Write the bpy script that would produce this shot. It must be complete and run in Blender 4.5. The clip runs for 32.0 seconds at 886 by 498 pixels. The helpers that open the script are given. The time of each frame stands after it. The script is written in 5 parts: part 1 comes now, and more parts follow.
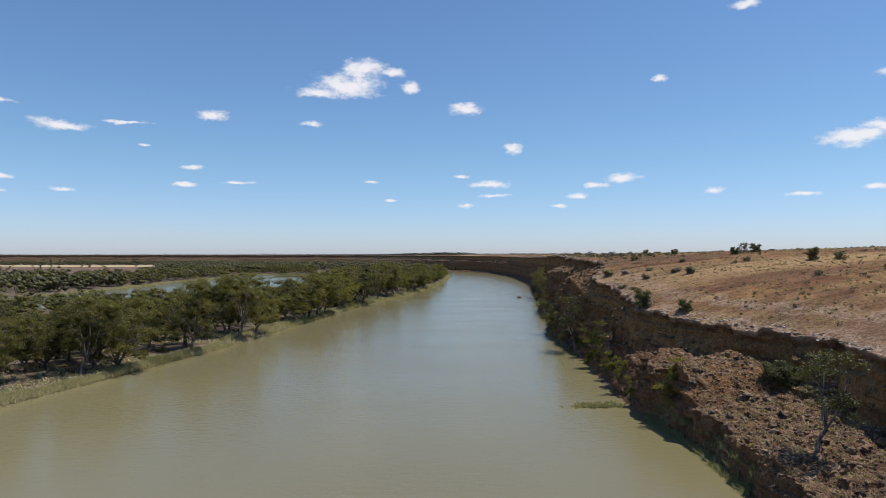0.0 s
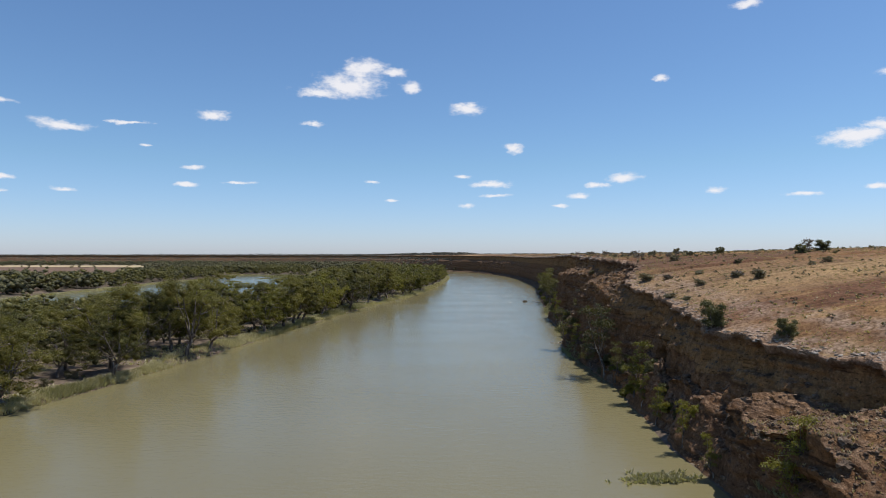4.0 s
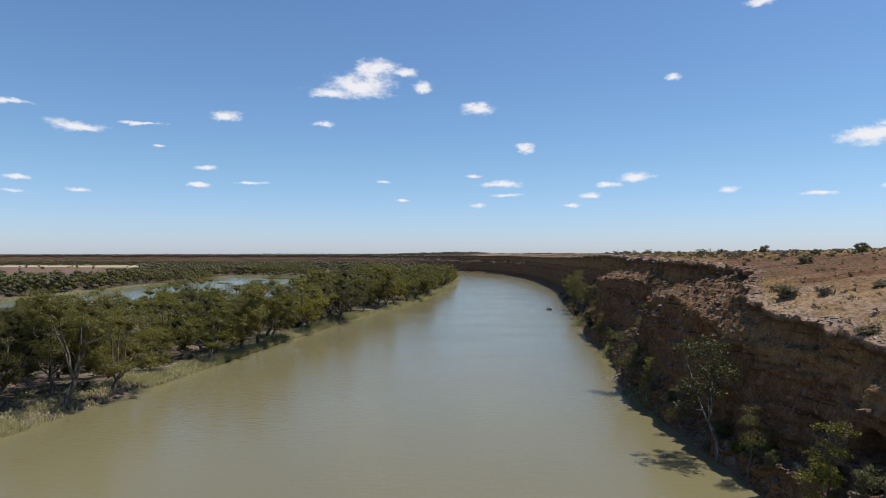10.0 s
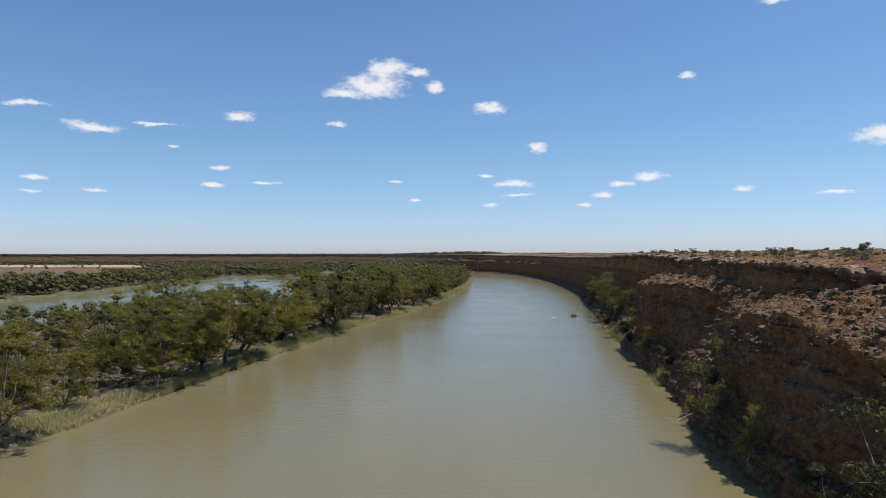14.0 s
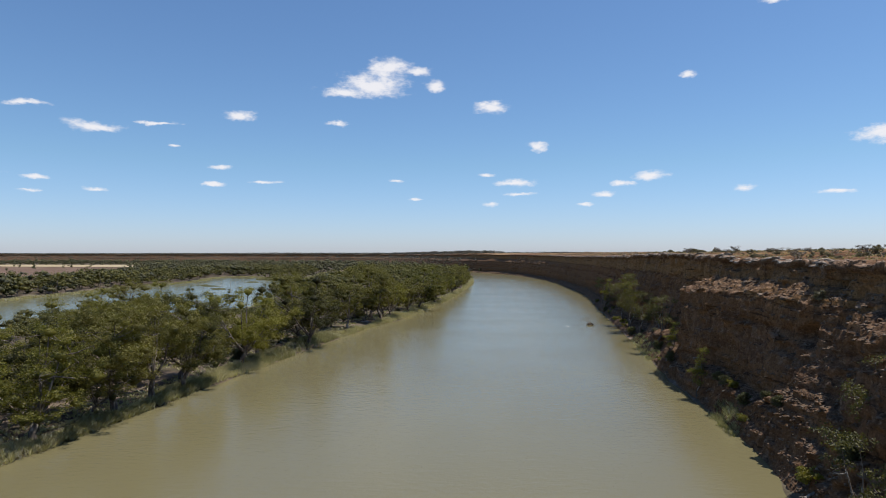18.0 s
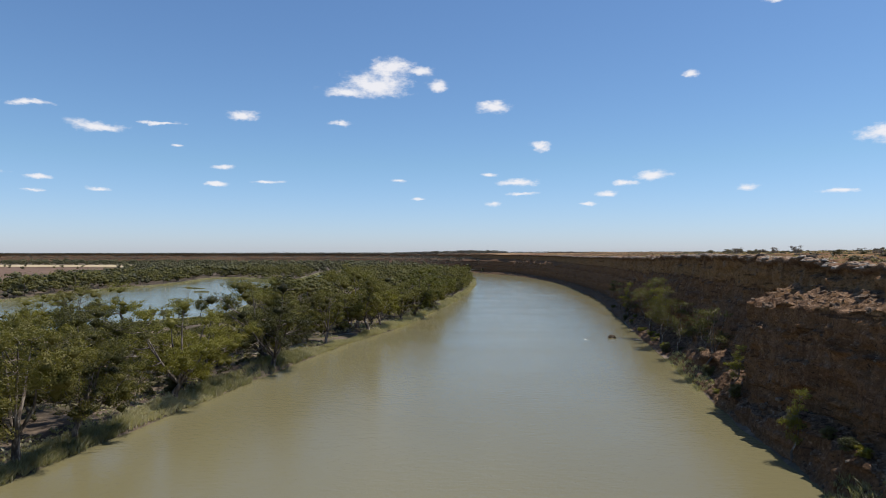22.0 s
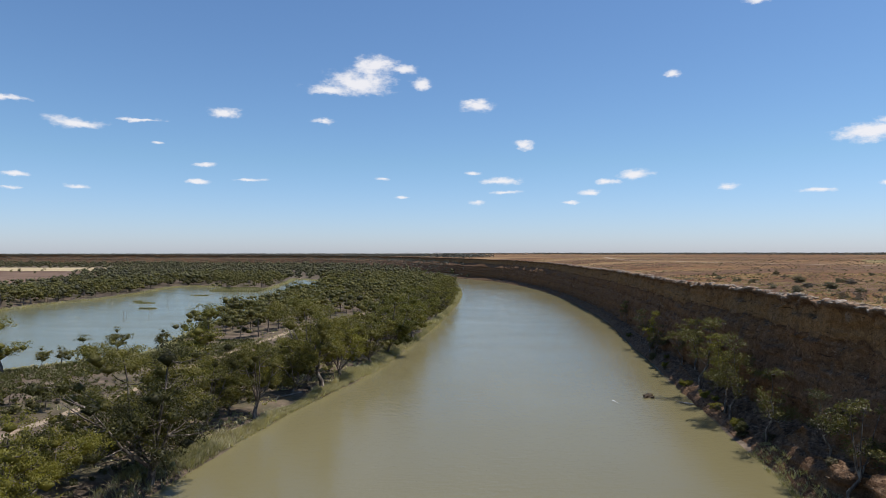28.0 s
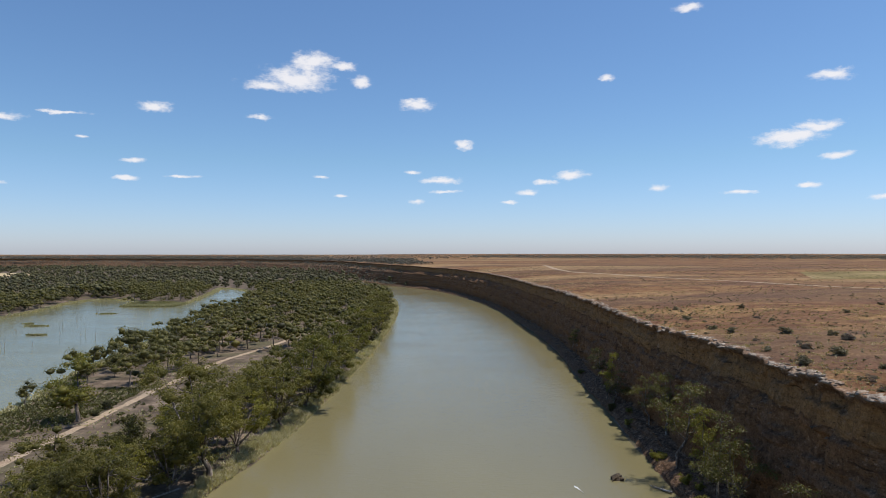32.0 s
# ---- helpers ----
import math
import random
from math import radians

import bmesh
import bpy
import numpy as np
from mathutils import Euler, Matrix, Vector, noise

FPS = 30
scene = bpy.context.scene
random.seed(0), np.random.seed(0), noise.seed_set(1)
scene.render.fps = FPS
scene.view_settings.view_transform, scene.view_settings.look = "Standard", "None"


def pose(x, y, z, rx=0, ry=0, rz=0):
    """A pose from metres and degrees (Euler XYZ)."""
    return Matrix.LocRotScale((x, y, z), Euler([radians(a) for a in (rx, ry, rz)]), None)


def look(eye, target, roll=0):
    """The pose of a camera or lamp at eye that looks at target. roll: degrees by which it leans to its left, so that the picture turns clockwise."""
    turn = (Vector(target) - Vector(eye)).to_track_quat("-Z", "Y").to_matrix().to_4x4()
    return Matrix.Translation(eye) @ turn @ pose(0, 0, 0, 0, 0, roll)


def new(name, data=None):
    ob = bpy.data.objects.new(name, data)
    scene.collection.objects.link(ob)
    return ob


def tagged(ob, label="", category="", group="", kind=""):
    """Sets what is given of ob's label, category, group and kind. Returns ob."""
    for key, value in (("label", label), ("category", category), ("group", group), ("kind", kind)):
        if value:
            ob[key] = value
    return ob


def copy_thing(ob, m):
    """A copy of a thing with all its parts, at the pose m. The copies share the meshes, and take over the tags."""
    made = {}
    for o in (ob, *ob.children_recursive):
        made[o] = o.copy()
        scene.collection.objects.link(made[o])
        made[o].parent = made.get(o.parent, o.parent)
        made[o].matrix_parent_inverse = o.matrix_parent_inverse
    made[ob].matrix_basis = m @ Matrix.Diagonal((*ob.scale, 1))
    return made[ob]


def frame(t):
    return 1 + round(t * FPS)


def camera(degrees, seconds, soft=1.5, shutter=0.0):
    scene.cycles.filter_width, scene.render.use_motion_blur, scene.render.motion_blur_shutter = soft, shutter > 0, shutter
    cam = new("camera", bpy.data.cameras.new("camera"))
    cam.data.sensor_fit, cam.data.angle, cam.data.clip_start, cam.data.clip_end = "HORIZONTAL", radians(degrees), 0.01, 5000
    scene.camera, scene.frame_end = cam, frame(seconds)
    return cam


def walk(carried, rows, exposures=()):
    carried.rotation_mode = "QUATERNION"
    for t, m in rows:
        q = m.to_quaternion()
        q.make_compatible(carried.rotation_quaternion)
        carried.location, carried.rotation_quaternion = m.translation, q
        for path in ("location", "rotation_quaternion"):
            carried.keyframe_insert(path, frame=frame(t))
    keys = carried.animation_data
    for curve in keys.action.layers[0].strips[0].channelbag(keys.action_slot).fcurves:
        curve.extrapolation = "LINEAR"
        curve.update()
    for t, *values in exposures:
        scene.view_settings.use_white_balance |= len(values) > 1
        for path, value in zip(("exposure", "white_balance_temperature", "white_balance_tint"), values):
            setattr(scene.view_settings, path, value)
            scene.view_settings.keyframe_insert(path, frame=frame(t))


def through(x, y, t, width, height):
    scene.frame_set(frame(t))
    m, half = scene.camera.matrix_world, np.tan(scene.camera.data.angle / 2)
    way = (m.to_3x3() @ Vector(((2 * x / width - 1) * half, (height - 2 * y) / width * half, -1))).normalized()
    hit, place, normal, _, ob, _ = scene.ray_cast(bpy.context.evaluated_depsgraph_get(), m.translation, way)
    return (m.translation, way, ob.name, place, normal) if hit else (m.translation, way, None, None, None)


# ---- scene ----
cam = camera(70.0, 32.0, soft=0.82)
PATH = [  # seconds, x, y, z, tilt, yaw
    (0, 0.00, 0.00, 34.97, 90.60, 0.00),
    (1, 0.85, 12.00, 34.95, 90.63, 0.01),
    (2, 1.53, 24.10, 34.92, 90.63, 0.09),
    (3, 2.00, 36.37, 34.88, 90.61, 0.09),
    (6, 2.55, 73.69, 34.46, 90.58, 0.07),
    (7, 2.95, 85.95, 34.50, 90.55, 0.17),
    (8, 3.26, 97.56, 34.59, 90.55, 0.66),
    (9, 3.34, 108.80, 34.69, 90.59, 0.81),
    (10, 3.14, 119.98, 34.76, 90.58, 1.09),
    (11, 2.98, 131.31, 34.82, 90.58, 1.26),
    (12, 2.95, 142.81, 34.83, 90.56, 1.97),
    (13, 3.01, 154.12, 34.81, 90.57, 2.19),
    (14, 3.09, 165.07, 34.74, 90.55, 2.20),
    (17, 2.94, 199.15, 34.78, 90.47, 2.20),
    (18, 3.14, 210.70, 34.87, 90.48, 2.26),
    (19, 3.53, 222.14, 34.97, 90.47, 2.36),
    (20, 4.01, 233.46, 35.09, 90.44, 2.43),
    (21, 4.01, 244.37, 35.25, 90.47, 2.45),
    (22, 3.60, 255.22, 35.41, 90.45, 2.48),
    (23, 3.11, 266.58, 35.56, 90.46, 2.42),
    (24, 2.70, 278.55, 35.77, 90.43, 2.64),
    (26.5, 2.09, 308.06, 40.60, 90.32, 2.19),
    (27, 1.97, 313.87, 42.09, 90.36, 2.09),
    (27.5, 1.93, 319.56, 43.82, 90.35, 1.90),
    (28, 2.02, 324.99, 45.60, 90.31, 1.01),
    (28.5, 2.24, 330.18, 47.34, 90.31, -2.39),
    (29, 2.52, 335.12, 48.94, 90.30, -5.63),
    (29.5, 2.93, 340.03, 50.48, 90.33, -7.54),
    (30, 3.46, 344.89, 52.05, 90.33, -8.07),
    (30.5, 3.93, 349.79, 53.71, 90.32, -7.99),
    (31, 4.40, 354.80, 55.46, 90.31, -7.19),
    (31.5, 4.97, 359.98, 57.18, 90.25, -5.58),
    (32, 5.57, 365.30, 58.96, 90.23, -4.44),
]
walk(cam, [(t, pose(x, y, z, tilt, 0, yaw)) for t, x, y, z, tilt, yaw in PATH])
scene.view_settings.exposure = 0.0

from mathutils.bvhtree import BVHTree

# ---- world and sun ----
SUN_TO = Vector((0.39, 0.06, 1.0)).normalized()
SUN_EL = math.asin(SUN_TO.z)
SUN_AZ = math.atan2(SUN_TO.x, SUN_TO.y)

sun_data = bpy.data.lights.new("sun", "SUN")
sun_data.energy, sun_data.angle, sun_data.color = 4.8, radians(0.53), (1.0, 0.955, 0.88)
sun = new("sun", sun_data)
sun.matrix_world = look(SUN_TO * 300, (0, 0, 0))

# clouds: azimuth from +y to the right, elevation, half width, half height, all in degrees
CLOUDS_HIGH = [
    (-8.6, 14.9, 3.8, 1.3), (-11.4, 14.3, 2.4, 0.75), (-7.2, 16.2, 2.5, 1.2), (-3.0, 14.9, 1.1, 0.65), (-4.6, 16.0, 1.6, 0.6),
    (2.0, 13.0, 1.8, 0.7), (6.4, 9.7, 1.2, 0.56), (33.2, 9.0, 2.9, 0.85), (35.0, 9.6, 1.8, 0.7), (19.0, 14.8, 1.0, 0.36), (-31.1, 10.2, 2.6, 0.5),
    (-26.6, 10.8, 1.9, 0.22), (-20.0, 11.7, 1.6, 0.5), (-11.5, 11.4, 1.3, 0.28), (-35.8, 11.3, 1.8, 0.3), (25.6, 19.8, 1.6, 0.54), (36.0, 13.4, 1.8, 0.6)]
CLOUDS_LOW = [
    (4.2, 6.4, 2.6, 0.46), (4.5, 5.4, 2.0, 0.25), (2.0, 4.5, 0.9, 0.36), (1.7, 7.1, 0.9, 0.26), (15.9, 6.8, 1.8, 0.68),
    (13.6, 6.2, 1.6, 0.34), (12.0, 5.3, 1.3, 0.35), (10.3, 4.4, 1.1, 0.2), (23.3, 5.4, 1.2, 0.37), (29.7, 4.9, 1.7, 0.22),
    (-21.7, 7.4, 1.2, 0.29), (-22.2, 6.0, 1.4, 0.27), (-18.0, 6.3, 1.8, 0.18), (-31.1, 5.2, 1.1, 0.24), (-35.1, 5.9, 1.3, 0.25),
    (-35.4, 4.9, 1.1, 0.2), (-6.5, 6.6, 0.9, 0.2), (-4.6, 4.9, 0.8, 0.18), (-25.3, 9.0, 0.6, 0.19), (34.4, 5.2, 1.2, 0.3),
    (36.4, 7.4, 1.6, 0.4), (39.7, 4.1, 1.7, 0.3), (-39.2, 6.2, 2.3, 0.4)]


def build_world():
    world = bpy.data.worlds.new("sky")
    scene.world = world
    world.use_nodes = True
    nt = world.node_tree
    N, L = nt.nodes, nt.links
    bg = N["Background"]
    sky = N.new("ShaderNodeTexSky")
    sky.sky_type, sky.sun_disc = "NISHITA", False
    sky.sun_elevation, sky.sun_rotation = SUN_EL, SUN_AZ
    sky.air_density, sky.dust_density, sky.ozone_density, sky.altitude = 1.0, 0.35, 2.2, 50
    tc = N.new("ShaderNodeTexCoord")
    sep = N.new("ShaderNodeSeparateXYZ")
    L.new(tc.outputs["Generated"], sep.inputs[0])

    def m(op, a, b=None, c=None):
        n = N.new("ShaderNodeMath")
        n.operation = op
        for i, v in enumerate((a, b, c)):
            if v is None:
                continue
            if isinstance(v, (int, float)):
                n.inputs[i].default_value = v
            else:
                L.new(v, n.inputs[i])
        return n.outputs[0]

    az = m("MULTIPLY", m("ARCTAN2", sep.outputs[0], sep.outputs[1]), 57.2958)
    el = m("MULTIPLY", m("ARCSINE", sep.outputs[2]), 57.2958)
    comb = N.new("ShaderNodeCombineXYZ")
    L.new(az, comb.inputs[0]), L.new(el, comb.inputs[1])

    def noise_tex(scale, detail, rough):
        mp = N.new("ShaderNodeVectorMath")
        mp.operation = "MULTIPLY"
        L.new(comb.outputs[0], mp.inputs[0])
        mp.inputs[1].default_value = (0.55, 1.0, 1.0)
        n = N.new("ShaderNodeTexNoise")
        n.inputs["Scale"].default_value, n.inputs["Detail"].default_value, n.inputs["Roughness"].default_value = scale, detail, rough
        L.new(mp.outputs[0], n.inputs["Vector"])
        return n

    def field(clouds, scale, warp):
        wn = noise_tex(scale, 5, 0.6)
        off = N.new("ShaderNodeVectorMath")
        off.operation = "SUBTRACT"
        L.new(wn.outputs["Color"], off.inputs[0])
        off.inputs[1].default_value = (0.5, 0.5, 0.5)
        sc = N.new("ShaderNodeVectorMath")
        sc.operation = "MULTIPLY_ADD"
        L.new(off.outputs[0], sc.inputs[0])
        sc.inputs[1].default_value = (warp * 1.6, warp, 0)
        L.new(comb.outputs[0], sc.inputs[2])
        best = None
        for a, e, w, h in clouds:
            q = N.new("ShaderNodeVectorMath")
            q.operation = "MULTIPLY_ADD"
            L.new(sc.outputs[0], q.inputs[0])
            q.inputs[1].default_value, q.inputs[2].default_value = (1 / w, 1 / h, 0), (-a / w, -e / h, 0)
            ln = N.new("ShaderNodeVectorMath")
            ln.operation = "LENGTH"
            L.new(q.outputs[0], ln.inputs[0])
            best = ln.outputs["Value"] if best is None else m("MINIMUM", best, ln.outputs["Value"])
        return m("SUBTRACT", 1.0, best)

    high, low = field(CLOUDS_HIGH, 0.55, 1.5), field(CLOUDS_LOW, 1.3, 0.5)
    fine = noise_tex(1.6, 8, 0.62)
    dens = m("MAXIMUM", high, m("SUBTRACT", low, 0.08))
    shaped = m("ADD", dens, m("MULTIPLY", m("SUBTRACT", fine.outputs["Fac"], 0.5), 1.5))
    ramp = N.new("ShaderNodeMapRange")
    ramp.interpolation_type = "SMOOTHSTEP"
    ramp.inputs["From Min"].default_value, ramp.inputs["From Max"].default_value = 0.0, 0.85
    L.new(shaped, ramp.inputs["Value"])
    sky_mul = N.new("ShaderNodeMix")
    sky_mul.data_type, sky_mul.blend_type = "RGBA", "MULTIPLY"
    sky_mul.inputs["Factor"].default_value = 1.0
    L.new(sky.outputs[0], sky_mul.inputs["A"])
    tone = N.new("ShaderNodeValToRGB")
    e = tone.color_ramp.elements
    e[0].position, e[0].color = 0.0, (0.82, 0.935, 1.38, 1)
    e[1].position, e[1].color = 1.0, (0.80, 0.99, 1.20, 1)
    mid = e.new(0.2)
    mid.color = (0.785, 0.975, 1.15, 1)
    L.new(m("DIVIDE", el, 40.0), tone.inputs[0])
    L.new(tone.outputs["Color"], sky_mul.inputs["B"])
    mix = N.new("ShaderNodeMix")
    mix.data_type = "RGBA"
    L.new(m("MULTIPLY", ramp.outputs[0], 0.93), mix.inputs["Factor"])
    L.new(sky_mul.outputs["Result"], mix.inputs["A"])
    mix.inputs["B"].default_value = (8.4, 8.3, 8.6, 1)
    L.new(mix.outputs["Result"], bg.inputs["Color"])
    bg.inputs["Strength"].default_value = 0.107


build_world()


# ---- materials ----
def node_mat(name):
    mt = bpy.data.materials.new(name)
    mt.use_nodes = True
    nt = mt.node_tree
    return mt, nt.nodes, nt.links, nt.nodes["Principled BSDF"]


def noise_node(N, L, vec, scale, detail=4.0, rough=0.55, stretch=None):
    if stretch:
        mp = N.new("ShaderNodeMapping")
        mp.inputs["Scale"].default_value = stretch
        L.new(vec, mp.inputs["Vector"])
        vec = mp.outputs[0]
    n = N.new("ShaderNodeTexNoise")
    n.inputs["Scale"].default_value, n.inputs["Detail"].default_value, n.inputs["Roughness"].default_value = scale, detail, rough
    L.new(vec, n.inputs["Vector"])
    return n.outputs["Fac"]


def ramp_node(N, L, fac, stops):
    r = N.new("ShaderNodeValToRGB")
    e = r.color_ramp.elements
    while len(e) < len(stops):
        e.new(0.5)
    for k, (p, c) in zip(e, stops):
        k.position, k.color = p, (*c, 1)
    L.new(fac, r.inputs[0])
    return r.outputs["Color"]


def mixed(N, L, fac, a, b, kind="MIX"):
    n = N.new("ShaderNodeMix")
    n.data_type, n.blend_type = "RGBA", kind
    for key, v in (("Factor", fac), ("A", a), ("B", b)):
        if isinstance(v, (int, float)):
            n.inputs[key].default_value = v
        elif isinstance(v, tuple):
            n.inputs[key].default_value = (*v, 1)
        else:
            L.new(v, n.inputs[key])
    return n.outputs["Result"]


def map_range(N, L, v, a, b, c=0.0, d=1.0):
    n = N.new("ShaderNodeMapRange")
    for key, val in (("From Min", a), ("From Max", b), ("To Min", c), ("To Max", d)):
        n.inputs[key].default_value = val
    L.new(v, n.inputs["Value"])
    return n.outputs[0]


def bump_node(N, L, height, strength, distance, bsdf, chain=None):
    b = N.new("ShaderNodeBump")
    b.inputs["Strength"].default_value, b.inputs["Distance"].default_value = strength, distance
    L.new(height, b.inputs["Height"])
    if chain is not None:
        L.new(chain, b.inputs["Normal"])
    if bsdf is not None:
        L.new(b.outputs[0], bsdf.inputs["Normal"])
    return b.outputs[0]


def toned(N, L, col, k):
    return mixed(N, L, 1.0, col, (k, k, k), "MULTIPLY")


def position(N):
    return N.new("ShaderNodeNewGeometry").outputs["Position"]


def earth_mat(name, stops, scale, fine_scale, tint, tint_scale, bump=0.5, rough=0.95, bump_size=0.25):
    """Soil, rock or dry grass: two scales of colour noise and a fine relief."""
    mt, N, L, b = node_mat(name)
    p = position(N)
    big = noise_node(N, L, p, scale, 6, 0.6)
    fine = noise_node(N, L, p, fine_scale, 5, 0.65)
    col = ramp_node(N, L, big, stops)
    col = mixed(N, L, map_range(N, L, noise_node(N, L, p, tint_scale, 3), 0.48, 0.66), col, tint)
    dark = ramp_node(N, L, fine, [(0.3, (0.55, 0.55, 0.55)), (0.65, (1.15, 1.15, 1.15))])
    col = mixed(N, L, 0.85, col, dark, "MULTIPLY")
    L.new(toned(N, L, col, 0.82), b.inputs["Base Color"])
    b.inputs["Roughness"].default_value = rough
    b.inputs["Specular IOR Level"].default_value = 0.15
    bump_node(N, L, fine, bump, bump_size, b)
    return mt


def leaf_mat(name, dark, mid, light, through=0.35, spread=0.55, base=0.0, grain=0.16):
    mt, N, L, b = node_mat(name)
    geo = N.new("ShaderNodeNewGeometry")
    info = N.new("ShaderNodeObjectInfo")
    n = noise_node(N, L, geo.outputs["Position"], grain, 4, 0.6)
    s = N.new("ShaderNodeMath")
    s.operation = "MULTIPLY_ADD"
    L.new(geo.outputs["Random Per Island"], s.inputs[0])
    s.inputs[1].default_value = 0.42
    L.new(n, s.inputs[2])
    s2 = N.new("ShaderNodeMath")
    s2.operation = "MULTIPLY_ADD"
    L.new(info.outputs["Random"], s2.inputs[0])
    s2.inputs[1].default_value = spread
    off = N.new("ShaderNodeMath")
    off.inputs[1].default_value = base
    L.new(s.outputs[0], off.inputs[0])
    L.new(off.outputs[0], s2.inputs[2])
    col = ramp_node(N, L, s2.outputs[0], [(0.45, dark), (0.80, mid), (1.0, light)])
    col = toned(N, L, col, 0.51)
    L.new(col, b.inputs["Base Color"])
    b.inputs["Roughness"].default_value = 0.55
    b.inputs["Specular IOR Level"].default_value = 0.35
    tr = N.new("ShaderNodeBsdfTranslucent")
    L.new(mixed(N, L, 1.0, col, (1.25, 1.3, 0.6), "MULTIPLY"), tr.inputs["Color"])
    mx = N.new("ShaderNodeMixShader")
    mx.inputs[0].default_value = through
    L.new(b.outputs[0], mx.inputs[1]), L.new(tr.outputs[0], mx.inputs[2])
    L.new(mx.outputs[0], N["Material Output"].inputs["Surface"])
    return mt


def bark_mat(name, stops):
    mt, N, L, b = node_mat(name)
    p = position(N)
    n = noise_node(N, L, p, 1.2, 5, 0.6, (1.6, 1.6, 0.35))
    L.new(ramp_node(N, L, n, stops), b.inputs["Base Color"])
    b.inputs["Roughness"].default_value = 0.85
    bump_node(N, L, noise_node(N, L, p, 6, 4, 0.6, (2, 2, 0.4)), 0.5, 0.05, b)
    return mt


def water_mat(name, stops, ripple, rough):
    mt, N, L, b = node_mat(name)
    p = position(N)
    broad = noise_node(N, L, p, 0.012, 3, 0.5, (1.0, 0.45, 1))
    L.new(ramp_node(N, L, broad, stops), b.inputs["Base Color"])
    b.inputs["IOR"].default_value = 1.33
    calm = noise_node(N, L, p, 0.02, 3, 0.6, (0.6, 1.6, 1))
    L.new(map_range(N, L, calm, 0.35, 0.65, rough * 0.8, rough * 1.3), b.inputs["Roughness"])
    w1 = noise_node(N, L, p, 0.55, 4, 0.6, (0.7, 1.5, 1))
    w2 = noise_node(N, L, p, 3.2, 3, 0.6, (0.8, 1.3, 1))
    c = bump_node(N, L, w1, ripple, 0.5, None)
    bump_node(N, L, w2, ripple, 0.12, b, c)
    return mt


def cliff_mat():
    """Layered limestone: ochre, brown and grey beds, pale crust on top, stains that run down."""
    mt, N, L, b = node_mat("layered_limestone")
    p = position(N)
    sep = N.new("ShaderNodeSeparateXYZ")
    L.new(p, sep.inputs[0])
    beds = noise_node(N, L, p, 0.26, 6, 0.62, (0.22, 0.22, 1.35))
    patches = noise_node(N, L, p, 0.09, 5, 0.6)
    streaks = noise_node(N, L, p, 0.5, 5, 0.65, (1.0, 1.0, 0.10))
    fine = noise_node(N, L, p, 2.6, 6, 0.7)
    col = ramp_node(N, L, beds, [(0.28, (0.13, 0.078, 0.046)), (0.43, (0.31, 0.190, 0.098)), (0.50, (0.43, 0.285, 0.145)), (0.60, (0.25, 0.155, 0.088)), (0.74, (0.40, 0.30, 0.19))])
    col = mixed(N, L, map_range(N, L, patches, 0.42, 0.62, 0.0, 0.85), col, ramp_node(N, L, noise_node(N, L, p, 0.5, 5, 0.6), [(0.38, (0.20, 0.122, 0.076)), (0.62, (0.36, 0.240, 0.145))]))
    depth = N.new("ShaderNodeAttribute")
    depth.attribute_name = "below"
    wavy = N.new("ShaderNodeMath")
    wavy.operation = "MULTIPLY_ADD"
    L.new(noise_node(N, L, p, 0.35, 4, 0.6, (0.4, 0.4, 1.0)), wavy.inputs[0])
    wavy.inputs[1].default_value = 3.0
    L.new(depth.outputs["Fac"], wavy.inputs[2])
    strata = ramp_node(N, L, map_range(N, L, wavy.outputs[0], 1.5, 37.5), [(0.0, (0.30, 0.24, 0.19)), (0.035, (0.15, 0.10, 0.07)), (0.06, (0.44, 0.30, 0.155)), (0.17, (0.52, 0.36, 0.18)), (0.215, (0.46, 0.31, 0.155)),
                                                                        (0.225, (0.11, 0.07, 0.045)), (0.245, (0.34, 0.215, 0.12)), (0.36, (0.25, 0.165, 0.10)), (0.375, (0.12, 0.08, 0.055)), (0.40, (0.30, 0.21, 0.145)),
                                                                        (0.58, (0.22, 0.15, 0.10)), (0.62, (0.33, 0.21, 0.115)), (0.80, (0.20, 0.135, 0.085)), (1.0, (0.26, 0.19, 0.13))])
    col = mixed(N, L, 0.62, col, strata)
    # thin dark lines painted in for the shade of cracks between beds
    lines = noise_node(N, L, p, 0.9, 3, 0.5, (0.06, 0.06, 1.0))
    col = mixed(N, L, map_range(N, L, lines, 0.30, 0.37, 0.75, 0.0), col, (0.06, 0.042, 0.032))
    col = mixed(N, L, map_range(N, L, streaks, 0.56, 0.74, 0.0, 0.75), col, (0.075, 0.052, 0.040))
    col = mixed(N, L, map_range(N, L, noise_node(N, L, p, 0.22, 4, 0.6), 0.62, 0.72, 0, 0.75), col, (0.40, 0.36, 0.31))
    geo = N.new("ShaderNodeNewGeometry")
    nz = N.new("ShaderNodeSeparateXYZ")
    L.new(geo.outputs["Normal"], nz.inputs[0])
    dust = map_range(N, L, nz.outputs[2], 0.45, 0.85, 0.0, 0.85)
    lichen = ramp_node(N, L, noise_node(N, L, p, 0.75, 6, 0.68), [(0.38, (0.060, 0.050, 0.043)), (0.51, (0.18, 0.142, 0.110)), (0.66, (0.43, 0.36, 0.285))])
    col = mixed(N, L, dust, col, lichen)
    chips_and_holes = noise_node(N, L, p, 1.25, 6, 0.7, (0.8, 0.8, 1.5))
    col = mixed(N, L, map_range(N, L, chips_and_holes, 0.57, 0.64, 0.0, 0.6), col, (0.50, 0.40, 0.30))
